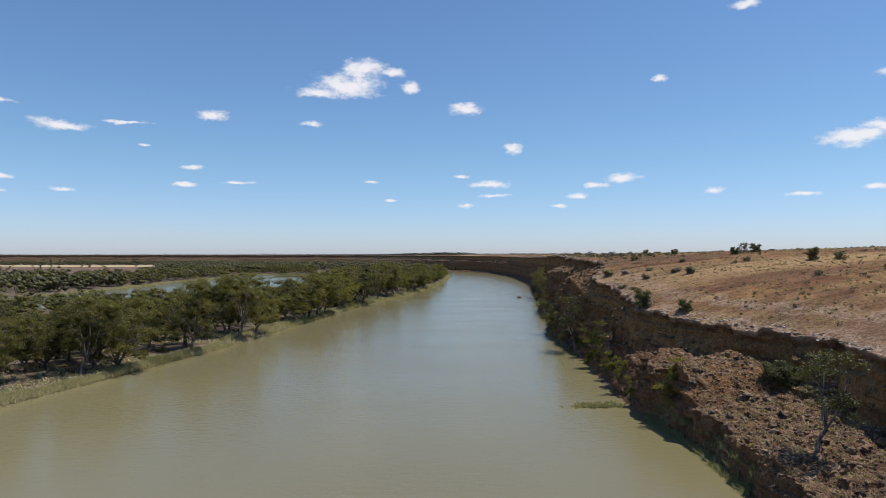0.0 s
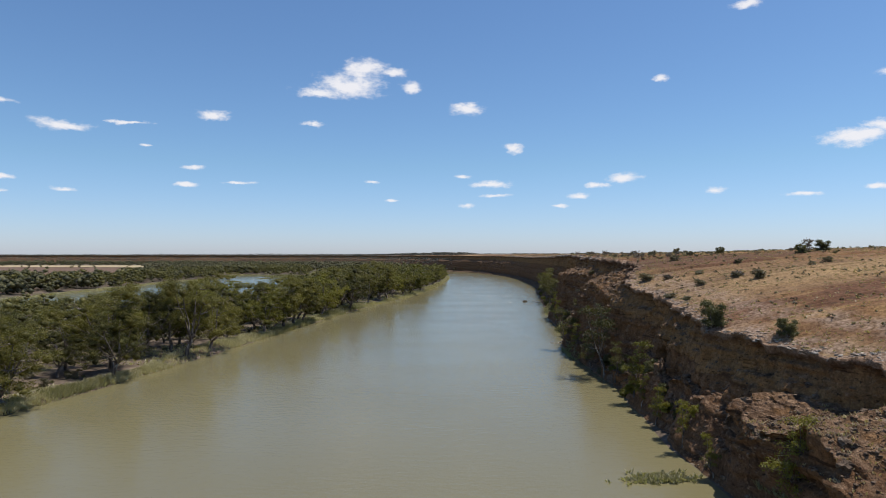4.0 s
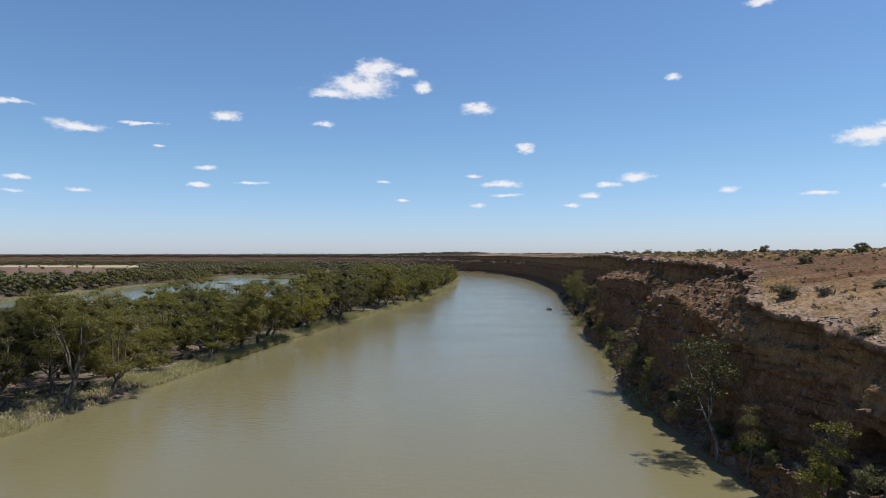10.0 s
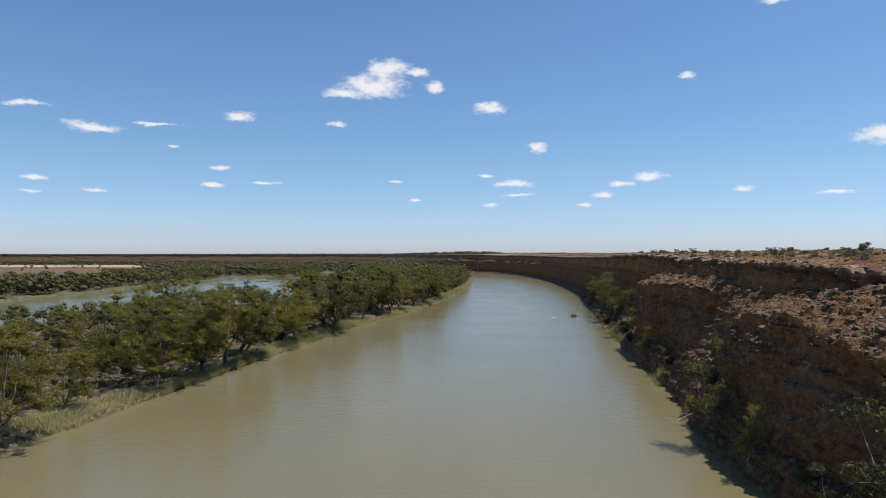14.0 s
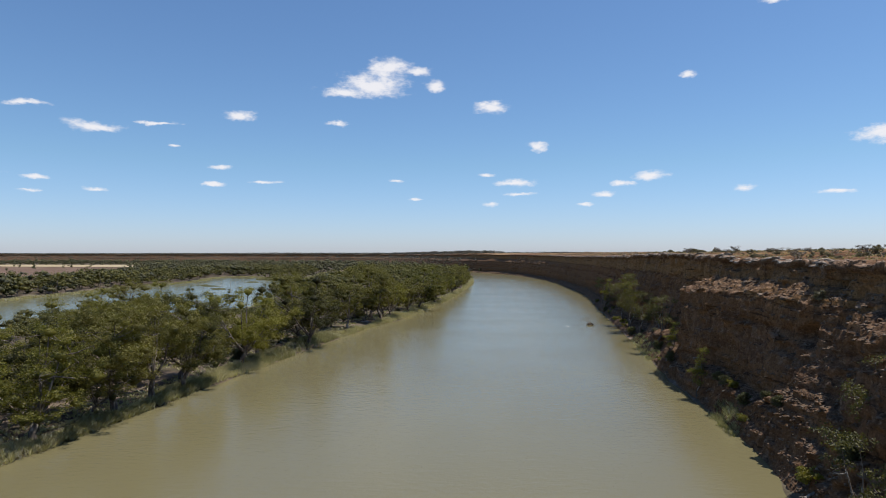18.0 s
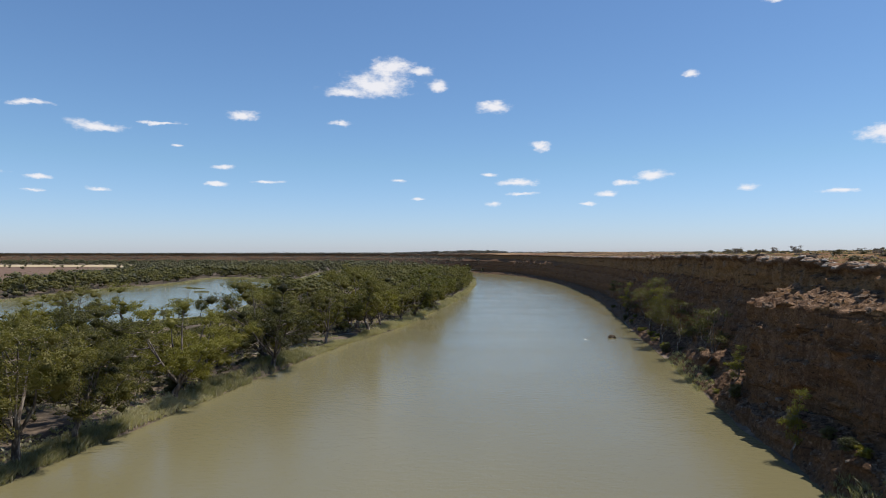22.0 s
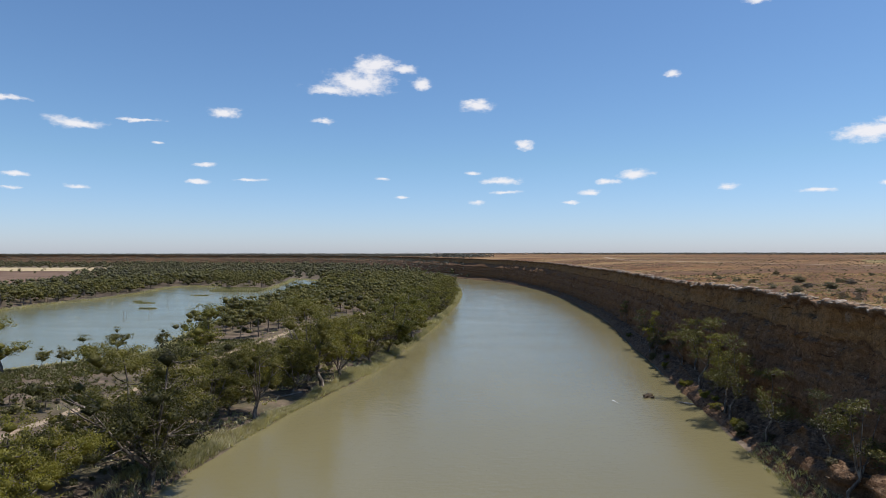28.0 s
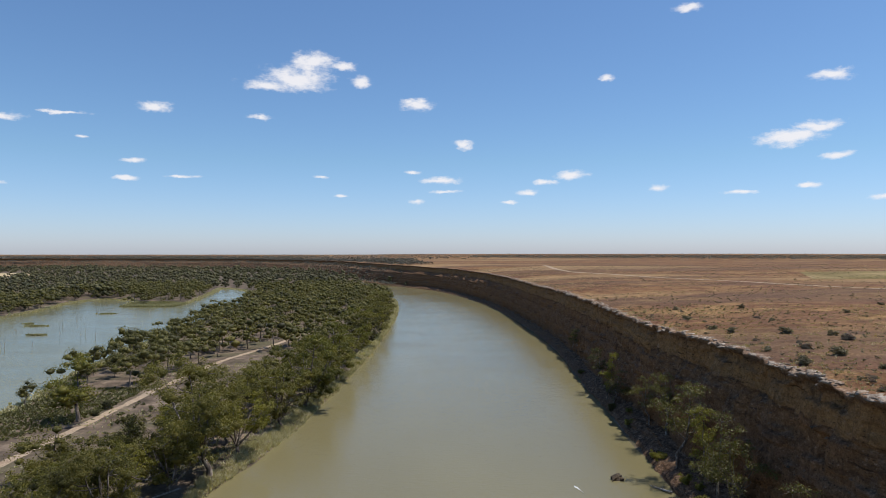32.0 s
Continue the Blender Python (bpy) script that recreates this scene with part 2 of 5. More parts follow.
    # dark spots painted as the shade inside small holes in the wall
    col = mixed(N, L, map_range(N, L, chips_and_holes, 0.42, 0.35, 0.0, 0.8), col, (0.055, 0.040, 0.030))
    # low spots of the fine relief are darkened in the colour
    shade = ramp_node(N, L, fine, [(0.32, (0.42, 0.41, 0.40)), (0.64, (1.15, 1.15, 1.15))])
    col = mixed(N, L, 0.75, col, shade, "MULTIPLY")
    cap = N.new("ShaderNodeAttribute")
    cap.attribute_name = "crust"
    col = mixed(N, L, cap.outputs["Fac"], col, ramp_node(N, L, fine, [(0.35, (0.24, 0.18, 0.13)), (0.62, (0.50, 0.42, 0.34))]))
    cell = N.new("ShaderNodeTexVoronoi")
    cell.inputs["Scale"].default_value = 0.9
    warp = N.new("ShaderNodeVectorMath")
    warp.operation = "MULTIPLY_ADD"
    wn = N.new("ShaderNodeTexNoise")
    wn.inputs["Scale"].default_value = 1.3
    L.new(p, wn.inputs["Vector"])
    L.new(wn.outputs["Color"], warp.inputs[0])
    warp.inputs[1].default_value = (0.9, 0.9, 0.9)
    L.new(p, warp.inputs[2])
    L.new(warp.outputs[0], cell.inputs["Vector"])
    grey = N.new("ShaderNodeRGBToBW")
    L.new(cell.outputs["Color"], grey.inputs[0])
    col = mixed(N, L, 0.75, col, ramp_node(N, L, grey.outputs[0], [(0.2, (0.74, 0.73, 0.72)), (0.8, (1.14, 1.13, 1.12))]), "MULTIPLY")
    col = mixed(N, L, 1.0, col, (0.76, 0.605, 0.50), "MULTIPLY")
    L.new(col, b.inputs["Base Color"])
    b.inputs["Roughness"].default_value = 0.95
    b.inputs["Specular IOR Level"].default_value = 0.1
    c = bump_node(N, L, noise_node(N, L, p, 0.8, 7, 0.68, (0.9, 0.9, 1.1)), 0.7, 0.7, None)
    c = bump_node(N, L, cell.outputs["Distance"], 0.45, 0.3, None, c)
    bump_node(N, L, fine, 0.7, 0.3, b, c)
    return mt


def plateau_mat():
    """Dry grazing land: straw grass, bare red-brown soil and pale crust by the rim."""
    mt, N, L, b = node_mat("dry_grassland")
    p = position(N)
    big = noise_node(N, L, p, 0.026, 7, 0.66, (0.7, 1.6, 1))
    mid = noise_node(N, L, p, 0.13, 5, 0.65)
    fine = noise_node(N, L, p, 1.5, 5, 0.7)
    straw = ramp_node(N, L, mid, [(0.32, (0.18, 0.100, 0.055)), (0.48, (0.285, 0.175, 0.090)), (0.62, (0.40, 0.275, 0.130)), (0.75, (0.46, 0.335, 0.165))])
    soil = ramp_node(N, L, mid, [(0.35, (0.140, 0.079, 0.049)), (0.65, (0.248, 0.146, 0.091))])
    col = mixed(N, L, map_range(N, L, big, 0.44, 0.56), straw, soil)
    far = noise_node(N, L, p, 0.0045, 4, 0.5, (0.35, 1.5, 1))
    col = mixed(N, L, map_range(N, L, far, 0.55, 0.60, 0, 0.65), col, (0.46, 0.345, 0.185))
    grey_band = noise_node(N, L, p, 0.0062, 5, 0.6, (0.22, 1.9, 1))
    col = mixed(N, L, map_range(N, L, grey_band, 0.50, 0.60, 0, 0.6), col, (0.15, 0.112, 0.082))
    tuft = noise_node(N, L, p, 0.55, 4, 0.75)
    col = mixed(N, L, map_range(N, L, tuft, 0.56, 0.66, 0, 0.7), col, (0.105, 0.078, 0.056))
    crust = N.new("ShaderNodeAttribute")
    crust.attribute_name = "crust"
    ck = N.new("ShaderNodeMath")
    ck.operation = "MULTIPLY"
    L.new(crust.outputs["Fac"], ck.inputs[0])
    L.new(map_range(N, L, noise_node(N, L, p, 0.35, 5, 0.7), 0.36, 0.56), ck.inputs[1])
    col = mixed(N, L, ck.outputs[0], col, ramp_node(N, L, fine, [(0.35, (0.265, 0.195, 0.140)), (0.6, (0.41, 0.33, 0.255))]))
    shade = ramp_node(N, L, fine, [(0.34, (0.40, 0.37, 0.34)), (0.60, (1.14, 1.14, 1.14))])
    col = mixed(N, L, 0.8, col, shade, "MULTIPLY")
    L.new(mixed(N, L, 1.0, col, (0.76, 0.69, 0.67), "MULTIPLY"), b.inputs["Base Color"])
    b.inputs["Roughness"].default_value = 0.97
    b.inputs["Specular IOR Level"].default_value = 0.05
    bump_node(N, L, fine, 0.7, 0.3, b)
    return mt


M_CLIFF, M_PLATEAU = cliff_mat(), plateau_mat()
M_FLOOD = earth_mat("floodplain_soil", [(0.34, (0.080, 0.060, 0.042)), (0.52, (0.165, 0.122, 0.088)), (0.70, (0.30, 0.225, 0.165))], 0.14, 0.9, (0.125, 0.108, 0.062), 0.045, 0.7)
M_TRACK = earth_mat("pale_dirt", [(0.35, (0.36, 0.26, 0.175)), (0.65, (0.50, 0.385, 0.27))], 0.2, 1.6, (0.40, 0.31, 0.22), 0.1, 0.4)
M_FIELD = earth_mat("bare_field", [(0.35, (0.150, 0.092, 0.064)), (0.65, (0.215, 0.135, 0.092))], 0.008, 0.3, (0.25, 0.165, 0.11), 0.02, 0.3)
M_STRAW_FIELD = earth_mat("pale_stubble", [(0.35, (0.50, 0.39, 0.22)), (0.65, (0.60, 0.48, 0.29))], 0.01, 0.3, (0.52, 0.41, 0.24), 0.02, 0.3)
M_WATER = water_mat("murky_river_water", [(0.35, (0.157, 0.135, 0.068)), (0.65, (0.180, 0.157, 0.082))], 0.15, 0.15)
M_LAGOON = water_mat("still_lagoon_water", [(0.35, (0.14, 0.135, 0.07)), (0.65, (0.17, 0.16, 0.085))], 0.16, 0.17)
M_ROCK = earth_mat("broken_limestone", [(0.36, (0.085, 0.060, 0.044)), (0.54, (0.20, 0.140, 0.095)), (0.74, (0.40, 0.32, 0.245))], 0.6, 2.4, (0.26, 0.160, 0.098), 0.2, 0.9)
M_DARKROCK = earth_mat("wet_dark_rock", [(0.3, (0.045, 0.035, 0.026)), (0.65, (0.11, 0.085, 0.06))], 0.6, 3.0, (0.09, 0.06, 0.035), 0.4, 0.8, 0.7)
M_BARK = bark_mat("gum_bark", [(0.38, (0.055, 0.040, 0.030)), (0.53, (0.14, 0.108, 0.084)), (0.66, (0.38, 0.325, 0.265))])
M_DEADWOOD = bark_mat("grey_deadwood", [(0.35, (0.15, 0.125, 0.10)), (0.65, (0.42, 0.37, 0.32))])
M_GUM = leaf_mat("gum_leaves", (0.058, 0.056, 0.017), (0.160, 0.150, 0.038), (0.31, 0.270, 0.066), 0.44, 0.75, -0.10)
M_GUM_BRIGHT = leaf_mat("fresh_gum_leaves", (0.085, 0.086, 0.016), (0.215, 0.205, 0.032), (0.36, 0.32, 0.055), 0.44)
M_SALTBUSH = leaf_mat("saltbush_leaves", (0.125, 0.108, 0.066), (0.23, 0.198, 0.118), (0.36, 0.305, 0.19), 0.35)
M_BUSH = leaf_mat("green_bush_leaves", (0.070, 0.072, 0.028), (0.145, 0.145, 0.056), (0.23, 0.215, 0.090), 0.35)
M_DRYBUSH = leaf_mat("dry_bush_twigs", (0.10, 0.075, 0.055), (0.175, 0.13, 0.092), (0.27, 0.21, 0.15), 0.1)
M_REED = leaf_mat("reed_blades", (0.37, 0.32, 0.185), (0.64, 0.56, 0.35), (0.85, 0.76, 0.52), 0.45, 0.0, 0.30)
M_GREEN_REED = leaf_mat("green_reed_blades", (0.215, 0.215, 0.105), (0.40, 0.375, 0.205), (0.58, 0.53, 0.33), 0.45, 0.0, 0.28)
M_STRAW = leaf_mat("straw_tufts", (0.35, 0.24, 0.135), (0.56, 0.415, 0.23), (0.75, 0.59, 0.35), 0.35, 0.0, 0.3)
M_WOOD = leaf_mat("woodland_leaves", (0.062, 0.060, 0.022), (0.172, 0.162, 0.048), (0.35, 0.305, 0.085), 0.38, 0.0, 0.17, 0.09)
M_CLIFF_GUM = leaf_mat("cliff_gum_leaves", (0.050, 0.051, 0.018), (0.112, 0.108, 0.034), (0.23, 0.205, 0.058), 0.36)
M_FARWOOD = leaf_mat("distant_woodland", (0.060, 0.060, 0.032), (0.140, 0.134, 0.058), (0.26, 0.235, 0.092), 0.25, 0.0, 0.17, 0.05)
M_CROP = earth_mat("green_crop", [(0.35, (0.165, 0.125, 0.045)), (0.65, (0.25, 0.19, 0.070))], 0.02, 0.3, (0.34, 0.245, 0.115), 0.012, 0.3)
M_CRUST = earth_mat("pale_crust", [(0.34, (0.17, 0.125, 0.095)), (0.5, (0.34, 0.275, 0.215)), (0.66, (0.58, 0.50, 0.42))], 0.6, 2.6, (0.36, 0.25, 0.17), 0.2, 0.8)
# far scrub colour lightened and greyed to carry the haze of distance
M_HAZY_MALLEE = leaf_mat("hazy_mallee_scrub", (0.105, 0.102, 0.085), (0.20, 0.19, 0.15), (0.32, 0.295, 0.225), 0.1, 0.0, 0.2)
M_FOAM = earth_mat("white_foam", [(0.35, (0.6, 0.62, 0.6)), (0.65, (0.8, 0.8, 0.78))], 0.8, 4, (0.7, 0.7, 0.68), 1.0, 0.2, 0.6)


# ---- building helpers ----
def mesh_np(name, verts, faces, material, attr=None):
    """A mesh from an array of vertices and an array of faces with equal corner counts."""
    verts, faces = np.asarray(verts, np.float32), np.asarray(faces, np.int32)
    me = bpy.data.meshes.new(name)
    k = faces.shape[1]
    me.vertices.add(len(verts)), me.loops.add(faces.size), me.polygons.add(len(faces))
    me.vertices.foreach_set("co", verts.ravel())
    me.loops.foreach_set("vertex_index", faces.ravel())
    me.polygons.foreach_set("loop_start", np.arange(0, faces.size, k, dtype=np.int32))
    me.update(calc_edges=True)
    if attr is not None:
        a = me.attributes.new(attr[0], "FLOAT", "POINT")
        a.data.foreach_set("value", np.asarray(attr[1], np.float32))
    for mt in material if isinstance(material, (list, tuple)) else [material]:
        me.materials.append(mt)
    return me


def smooth(me):
    me.polygons.foreach_set("use_smooth", np.ones(len(me.polygons), bool))
    return me


def part_np(name, me, parent=None, label=""):
    ob = new(name, me)
    if parent is not None:
        ob.parent = parent
    return tagged(ob, label)


def grid_faces(rows, cols):
    i = np.arange(rows - 1)[:, None] * cols + np.arange(cols - 1)[None]
    return np.stack([i, i + 1, i + cols + 1, i + cols], -1).reshape(-1, 4)


def fbm(x, y, z=0.0, octaves=4, gain=0.5):
    s, a, f, tot = 0.0, 1.0, 1.0, 0.0
    for _ in range(octaves):
        s += a * noise.noise((x * f, y * f, z * f))
        tot += a
        a, f = a * gain, f * 2.03
    return s / tot


def sm(a, b, v):
    t = np.clip((np.asarray(v, float) - a) / (b - a), 0, 1)
    return t * t * (3 - 2 * t)


def spline(points, step):
    """Catmull-Rom through the points, resampled to an even step."""
    p = np.array(points, float)
    p = np.vstack([2 * p[0] - p[1], p, 2 * p[-1] - p[-2]])
    out = []
    for i in range(1, len(p) - 2):
        t = np.linspace(0, 1, 40, endpoint=False)[:, None]
        a, b, c, d = p[i - 1], p[i], p[i + 1], p[i + 2]
        out.append(0.5 * (2 * b + (c - a) * t + (2 * a - 5 * b + 4 * c - d) * t**2 + (3 * b - a - 3 * c + d) * t**3))
    q = np.vstack(out + [p[-2:-1]])
    s = np.r_[0, np.cumsum(np.linalg.norm(np.diff(q, axis=0), axis=1))]
    t = np.arange(0, s[-1], step)
    return np.stack([np.interp(t, s, q[:, 0]), np.interp(t, s, q[:, 1])], 1)


# ---- plan of the valley ----
LEFT_SHORE = [(-124, -260), (-116, 0), (-112, 80), (-102, 147), (-94.5, 182), (-86.5, 222), (-79, 270), (-74, 309), (-68.3, 350), (-64.6, 380), (-57.2, 425),
              (-51, 470), (-42, 515), (-33, 548), (-26, 582), (-21, 623), (-15, 669), (-8, 735), (-1, 824), (7, 943), (9, 1060), (4, 1150),
              (-22, 1255), (-52, 1345), (-72, 1440), (-84, 1560)]
RIGHT_SHORE = [(41, -260), (41, 0), (45, 90), (46, 120), (43.2, 146), (44.2, 173), (47, 215), (46.7, 250), (47, 285), (53, 320), (55.2, 340), (58, 372),
               (61, 405), (68, 455), (73, 505), (77.5, 545), (83, 585), (88, 630), (102, 738), (107, 816), (110, 930), (108, 1020), (98, 1140), (67, 1310), (9, 1442)]
ESCARPMENT = [(-40, 1570), (-120, 1800), (-230, 2050), (-450, 2350), (-900, 2560), (-2000, 2650), (-4300, 2700)]
LAGOON = [(-215, 450), (-186, 532), (-169, 562), (-148, 588), (-136, 612), (-146, 690), (-152, 800), (-155, 960), (-158, 1110), (-175, 1236), (-215, 1330),
          (-250, 1385), (-268, 1390), (-252, 1290), (-232, 1130), (-236, 1090), (-282, 1085), (-300, 1140), (-350, 1168), (-362, 1120), (-345, 1010),
          (-342, 950), (-355, 850), (-345, 740), (-345, 600), (-325, 480), (-270, 400)]

left_curve = spline(LEFT_SHORE, 4.0)
right_curve = spline(RIGHT_SHORE, 4.0)
river_poly = np.vstack([left_curve, [(-84, 1600), (-50, 1600)], right_curve[::-1]])
lagoon_poly = spline(LAGOON + LAGOON[:1], 6.0)


def signed_distance(px, py, poly):
    """Distance to a closed outline, positive outside it."""
    a, b = poly, np.roll(poly, -1, 0)
    best = np.full(px.shape, 1e9)
    inside = np.zeros(px.shape, bool)
    for (ax, ay), (bx, by) in zip(a, b):
        ex, ey = bx - ax, by - ay
        t = np.clip(((px - ax) * ex + (py - ay) * ey) / (ex * ex + ey * ey + 1e-9), 0, 1)
        best = np.minimum(best, (px - ax - t * ex) ** 2 + (py - ay - t * ey) ** 2)
        cross = ((ay > py) != (by > py)) & (px < ex * (py - ay) / (ey if abs(ey) > 1e-9 else 1e-9) + ax)
        inside ^= cross
    d = np.sqrt(best)
    return np.where(inside, -d, d)


def wave(x, y, f, seed):
    r = np.random.RandomState(seed)
    s = 0
    for k in range(5):
        a = r.uniform(0, 6.28)
        fx, fy = f * math.cos(a) * (1 + 0.5 * k), f * math.sin(a) * (1 + 0.5 * k)
        s = s + np.sin(x * fx + y * fy + r.uniform(0, 6.28)) / (1 + 0.6 * k)
    return s / 2.4


def low_height(x, y):
    x, y = np.asarray(x, float), np.asarray(y, float)
    rd = signed_distance(x, y, river_poly) + 1.2 * wave(x, y, 0.16, 3)
    ld = signed_distance(x, y, lagoon_poly) + 2.0 * wave(x, y, 0.12, 4)
    land = 1.7 + 0.35 * wave(x, y, 0.06, 5) + 0.12 * wave(x, y, 0.35, 6)
    z = np.minimum(land, np.minimum(rd, 9) * 0.30)
    z = np.minimum(z, np.maximum(np.minimum(ld * 0.14, 3), -2.5))
    z = np.maximum(z, -3.0)
    return z


def axis(fine_from, fine_to, step, lo, hi, growth=1.12):
    mid = list(np.arange(fine_from, fine_to + 1e-6, step))
    s, v, up = step, fine_to, []
    while v < hi:
        s *= growth
        v += s
        up.append(min(v, hi))
    s, v, down = step, fine_from, []
    while v > lo:
        s *= growth
        v -= s
        down.append(max(v, lo))
    return np.array(down[::-1] + mid + up)


def build_lowland():
    xs, ys = axis(-370, 120, 3.2, -4600, 200), axis(40, 1420, 3.6, -400, 2900)
    gx, gy = np.meshgrid(xs, ys)
    z = low_height(gx.ravel(), gy.ravel())
    me = mesh_np("ground", np.stack([gx.ravel(), gy.ravel(), z], 1), grid_faces(len(ys), len(xs)), M_FLOOD)
    tagged(part_np("ground", smooth(me)), "flat floodplain of bare brown soil between river and lagoon", "ground", kind="structure")


def build_water():
    def plane(name, rects, material, label):
        v, f = [], []
        for x0, y0, x1, y1 in rects:
            k = len(v)
            v += [(x0, y0, 0), (x1, y0, 0), (x1, y1, 0), (x0, y1, 0)]
            f.append((k, k + 1, k + 2, k + 3))
        tagged(part_np(name, mesh_np(name, v, f, material)), label, "water", kind="structure")

    plane("river", [(-128, -300, 170, 1640)], M_WATER, "wide calm river of murky olive-green water")
    plane("lagoon", [(-420, 380, -128, 1404)], M_LAGOON, "still grey-blue backwater lagoon behind the tree-lined bank")


# rim of the cliff: y, distance behind the water's edge, height
RIM = [(-260, 22, 20), (98, 21, 20), (118, 23, 20), (132, 18, 20.2), (150, 12.8, 20.6), (168, 8.8, 21.2), (190, 9.8, 23), (212, 11, 24.8), (230, 7.5, 26.5), (240, 12, 29),
       (252, 19, 32), (270, 18, 33), (285, 17, 33.4), (300, 15.8, 33.2), (318, 17.4, 33.6), (350, 17.3, 33.8), (388, 16, 34), (402, 17.5, 34.4), (450, 15.5, 35), (500, 15, 35.3),
       (532, 17, 35), (548, 14, 34.6), (578, 11, 34), (643, 12, 33.8), (745, 10, 33.4), (880, 9, 33), (1000, 12, 33), (1200, 15, 34), (1442, 18, 35)]
# foot of the wall: y, width of the toe, its height, width of the bench above it
BENCH = [(-260, 2, 3, 10), (80, 2, 4, 12), (92, 1.8, 6, 13), (104, 1.6, 6.8, 15.5), (118, 1.5, 7.2, 16), (121, 1.4, 11.6, 14.5), (130, 1.4, 12, 10.5), (141, 1.5, 11.8, 6.5), (146, 4.2, 11, 4), (153, 5.5, 10, 2.6),
         (166, 4.2, 9.5, 1.6), (178, 4.2, 9, 1.6), (190, 3.6, 8.6, 2.8), (200, 3.0, 6.8, 3.4), (212, 1.2, 4, 5), (222, 1.2, 3, 3), (240, 1.5, 4, 2.5), (268, 2, 5, 2), (288, 3, 6, 2), (299, 5, 9, 1.5), (312, 6, 11.5, 2),
         (326, 6, 11, 2), (337, 3.5, 6, 3), (365, 3, 6.5, 4), (385, 1.5, 4, 2), (402, 1.5, 4, 2), (407, 5, 6, 5), (428, 6, 8, 3), (445, 4.6, 7.5, 3), (459, 5, 8, 3), (468, 5.5, 6.5, 4),
         (480, 8, 4.5, 4), (500, 7, 4, 4), (540, 5, 4, 3), (640, 4, 3, 2), (900, 3, 3, 2), (1442, 4, 3, 3)]
# shoulder of the wall below the rim: y, distance, height
SHOULDER = [(-260, 18, 9), (94, 19.5, 9.5), (106, 21, 11.5), (118, 21.8, 13), (132, 16.6, 13.5), (150, 11.4, 14), (168, 7.4, 15), (190, 8.4, 16.5), (212, 9.4, 18), (230, 6, 20), (240, 6.5, 22), (252, 6.8, 24),
            (268, 6.8, 24.5), (285, 7, 24.5), (300, 9, 22), (315, 12.5, 23), (328, 13, 23), (338, 11, 27), (370, 9.5, 26), (386, 6.5, 24), (401, 6.5, 24.5), (406, 15, 24), (430, 14.5, 22),
            (500, 13, 22), (545, 12, 21), (578, 9, 20), (643, 10, 20), (745, 8, 20), (880, 7, 20), (1442, 11, 22)]


def plateau_height(x, y):
    x, y = np.asarray(x, float), np.asarray(y, float)
    far = np.hypot(x, y - 300)
    return 37.5 - 3.5 * sm(1400, 2400, y) * sm(300, -400, x) + 1.0 * wave(x, y, 0.006, 11) + 0.5 * wave(x, y, 0.03, 12) + (0.5 + 3.0 * sm(-600, 1600, x)) * sm(1500, 4600, far) + 1.6 * sm(500, 200, y) * sm(90, 260, x)


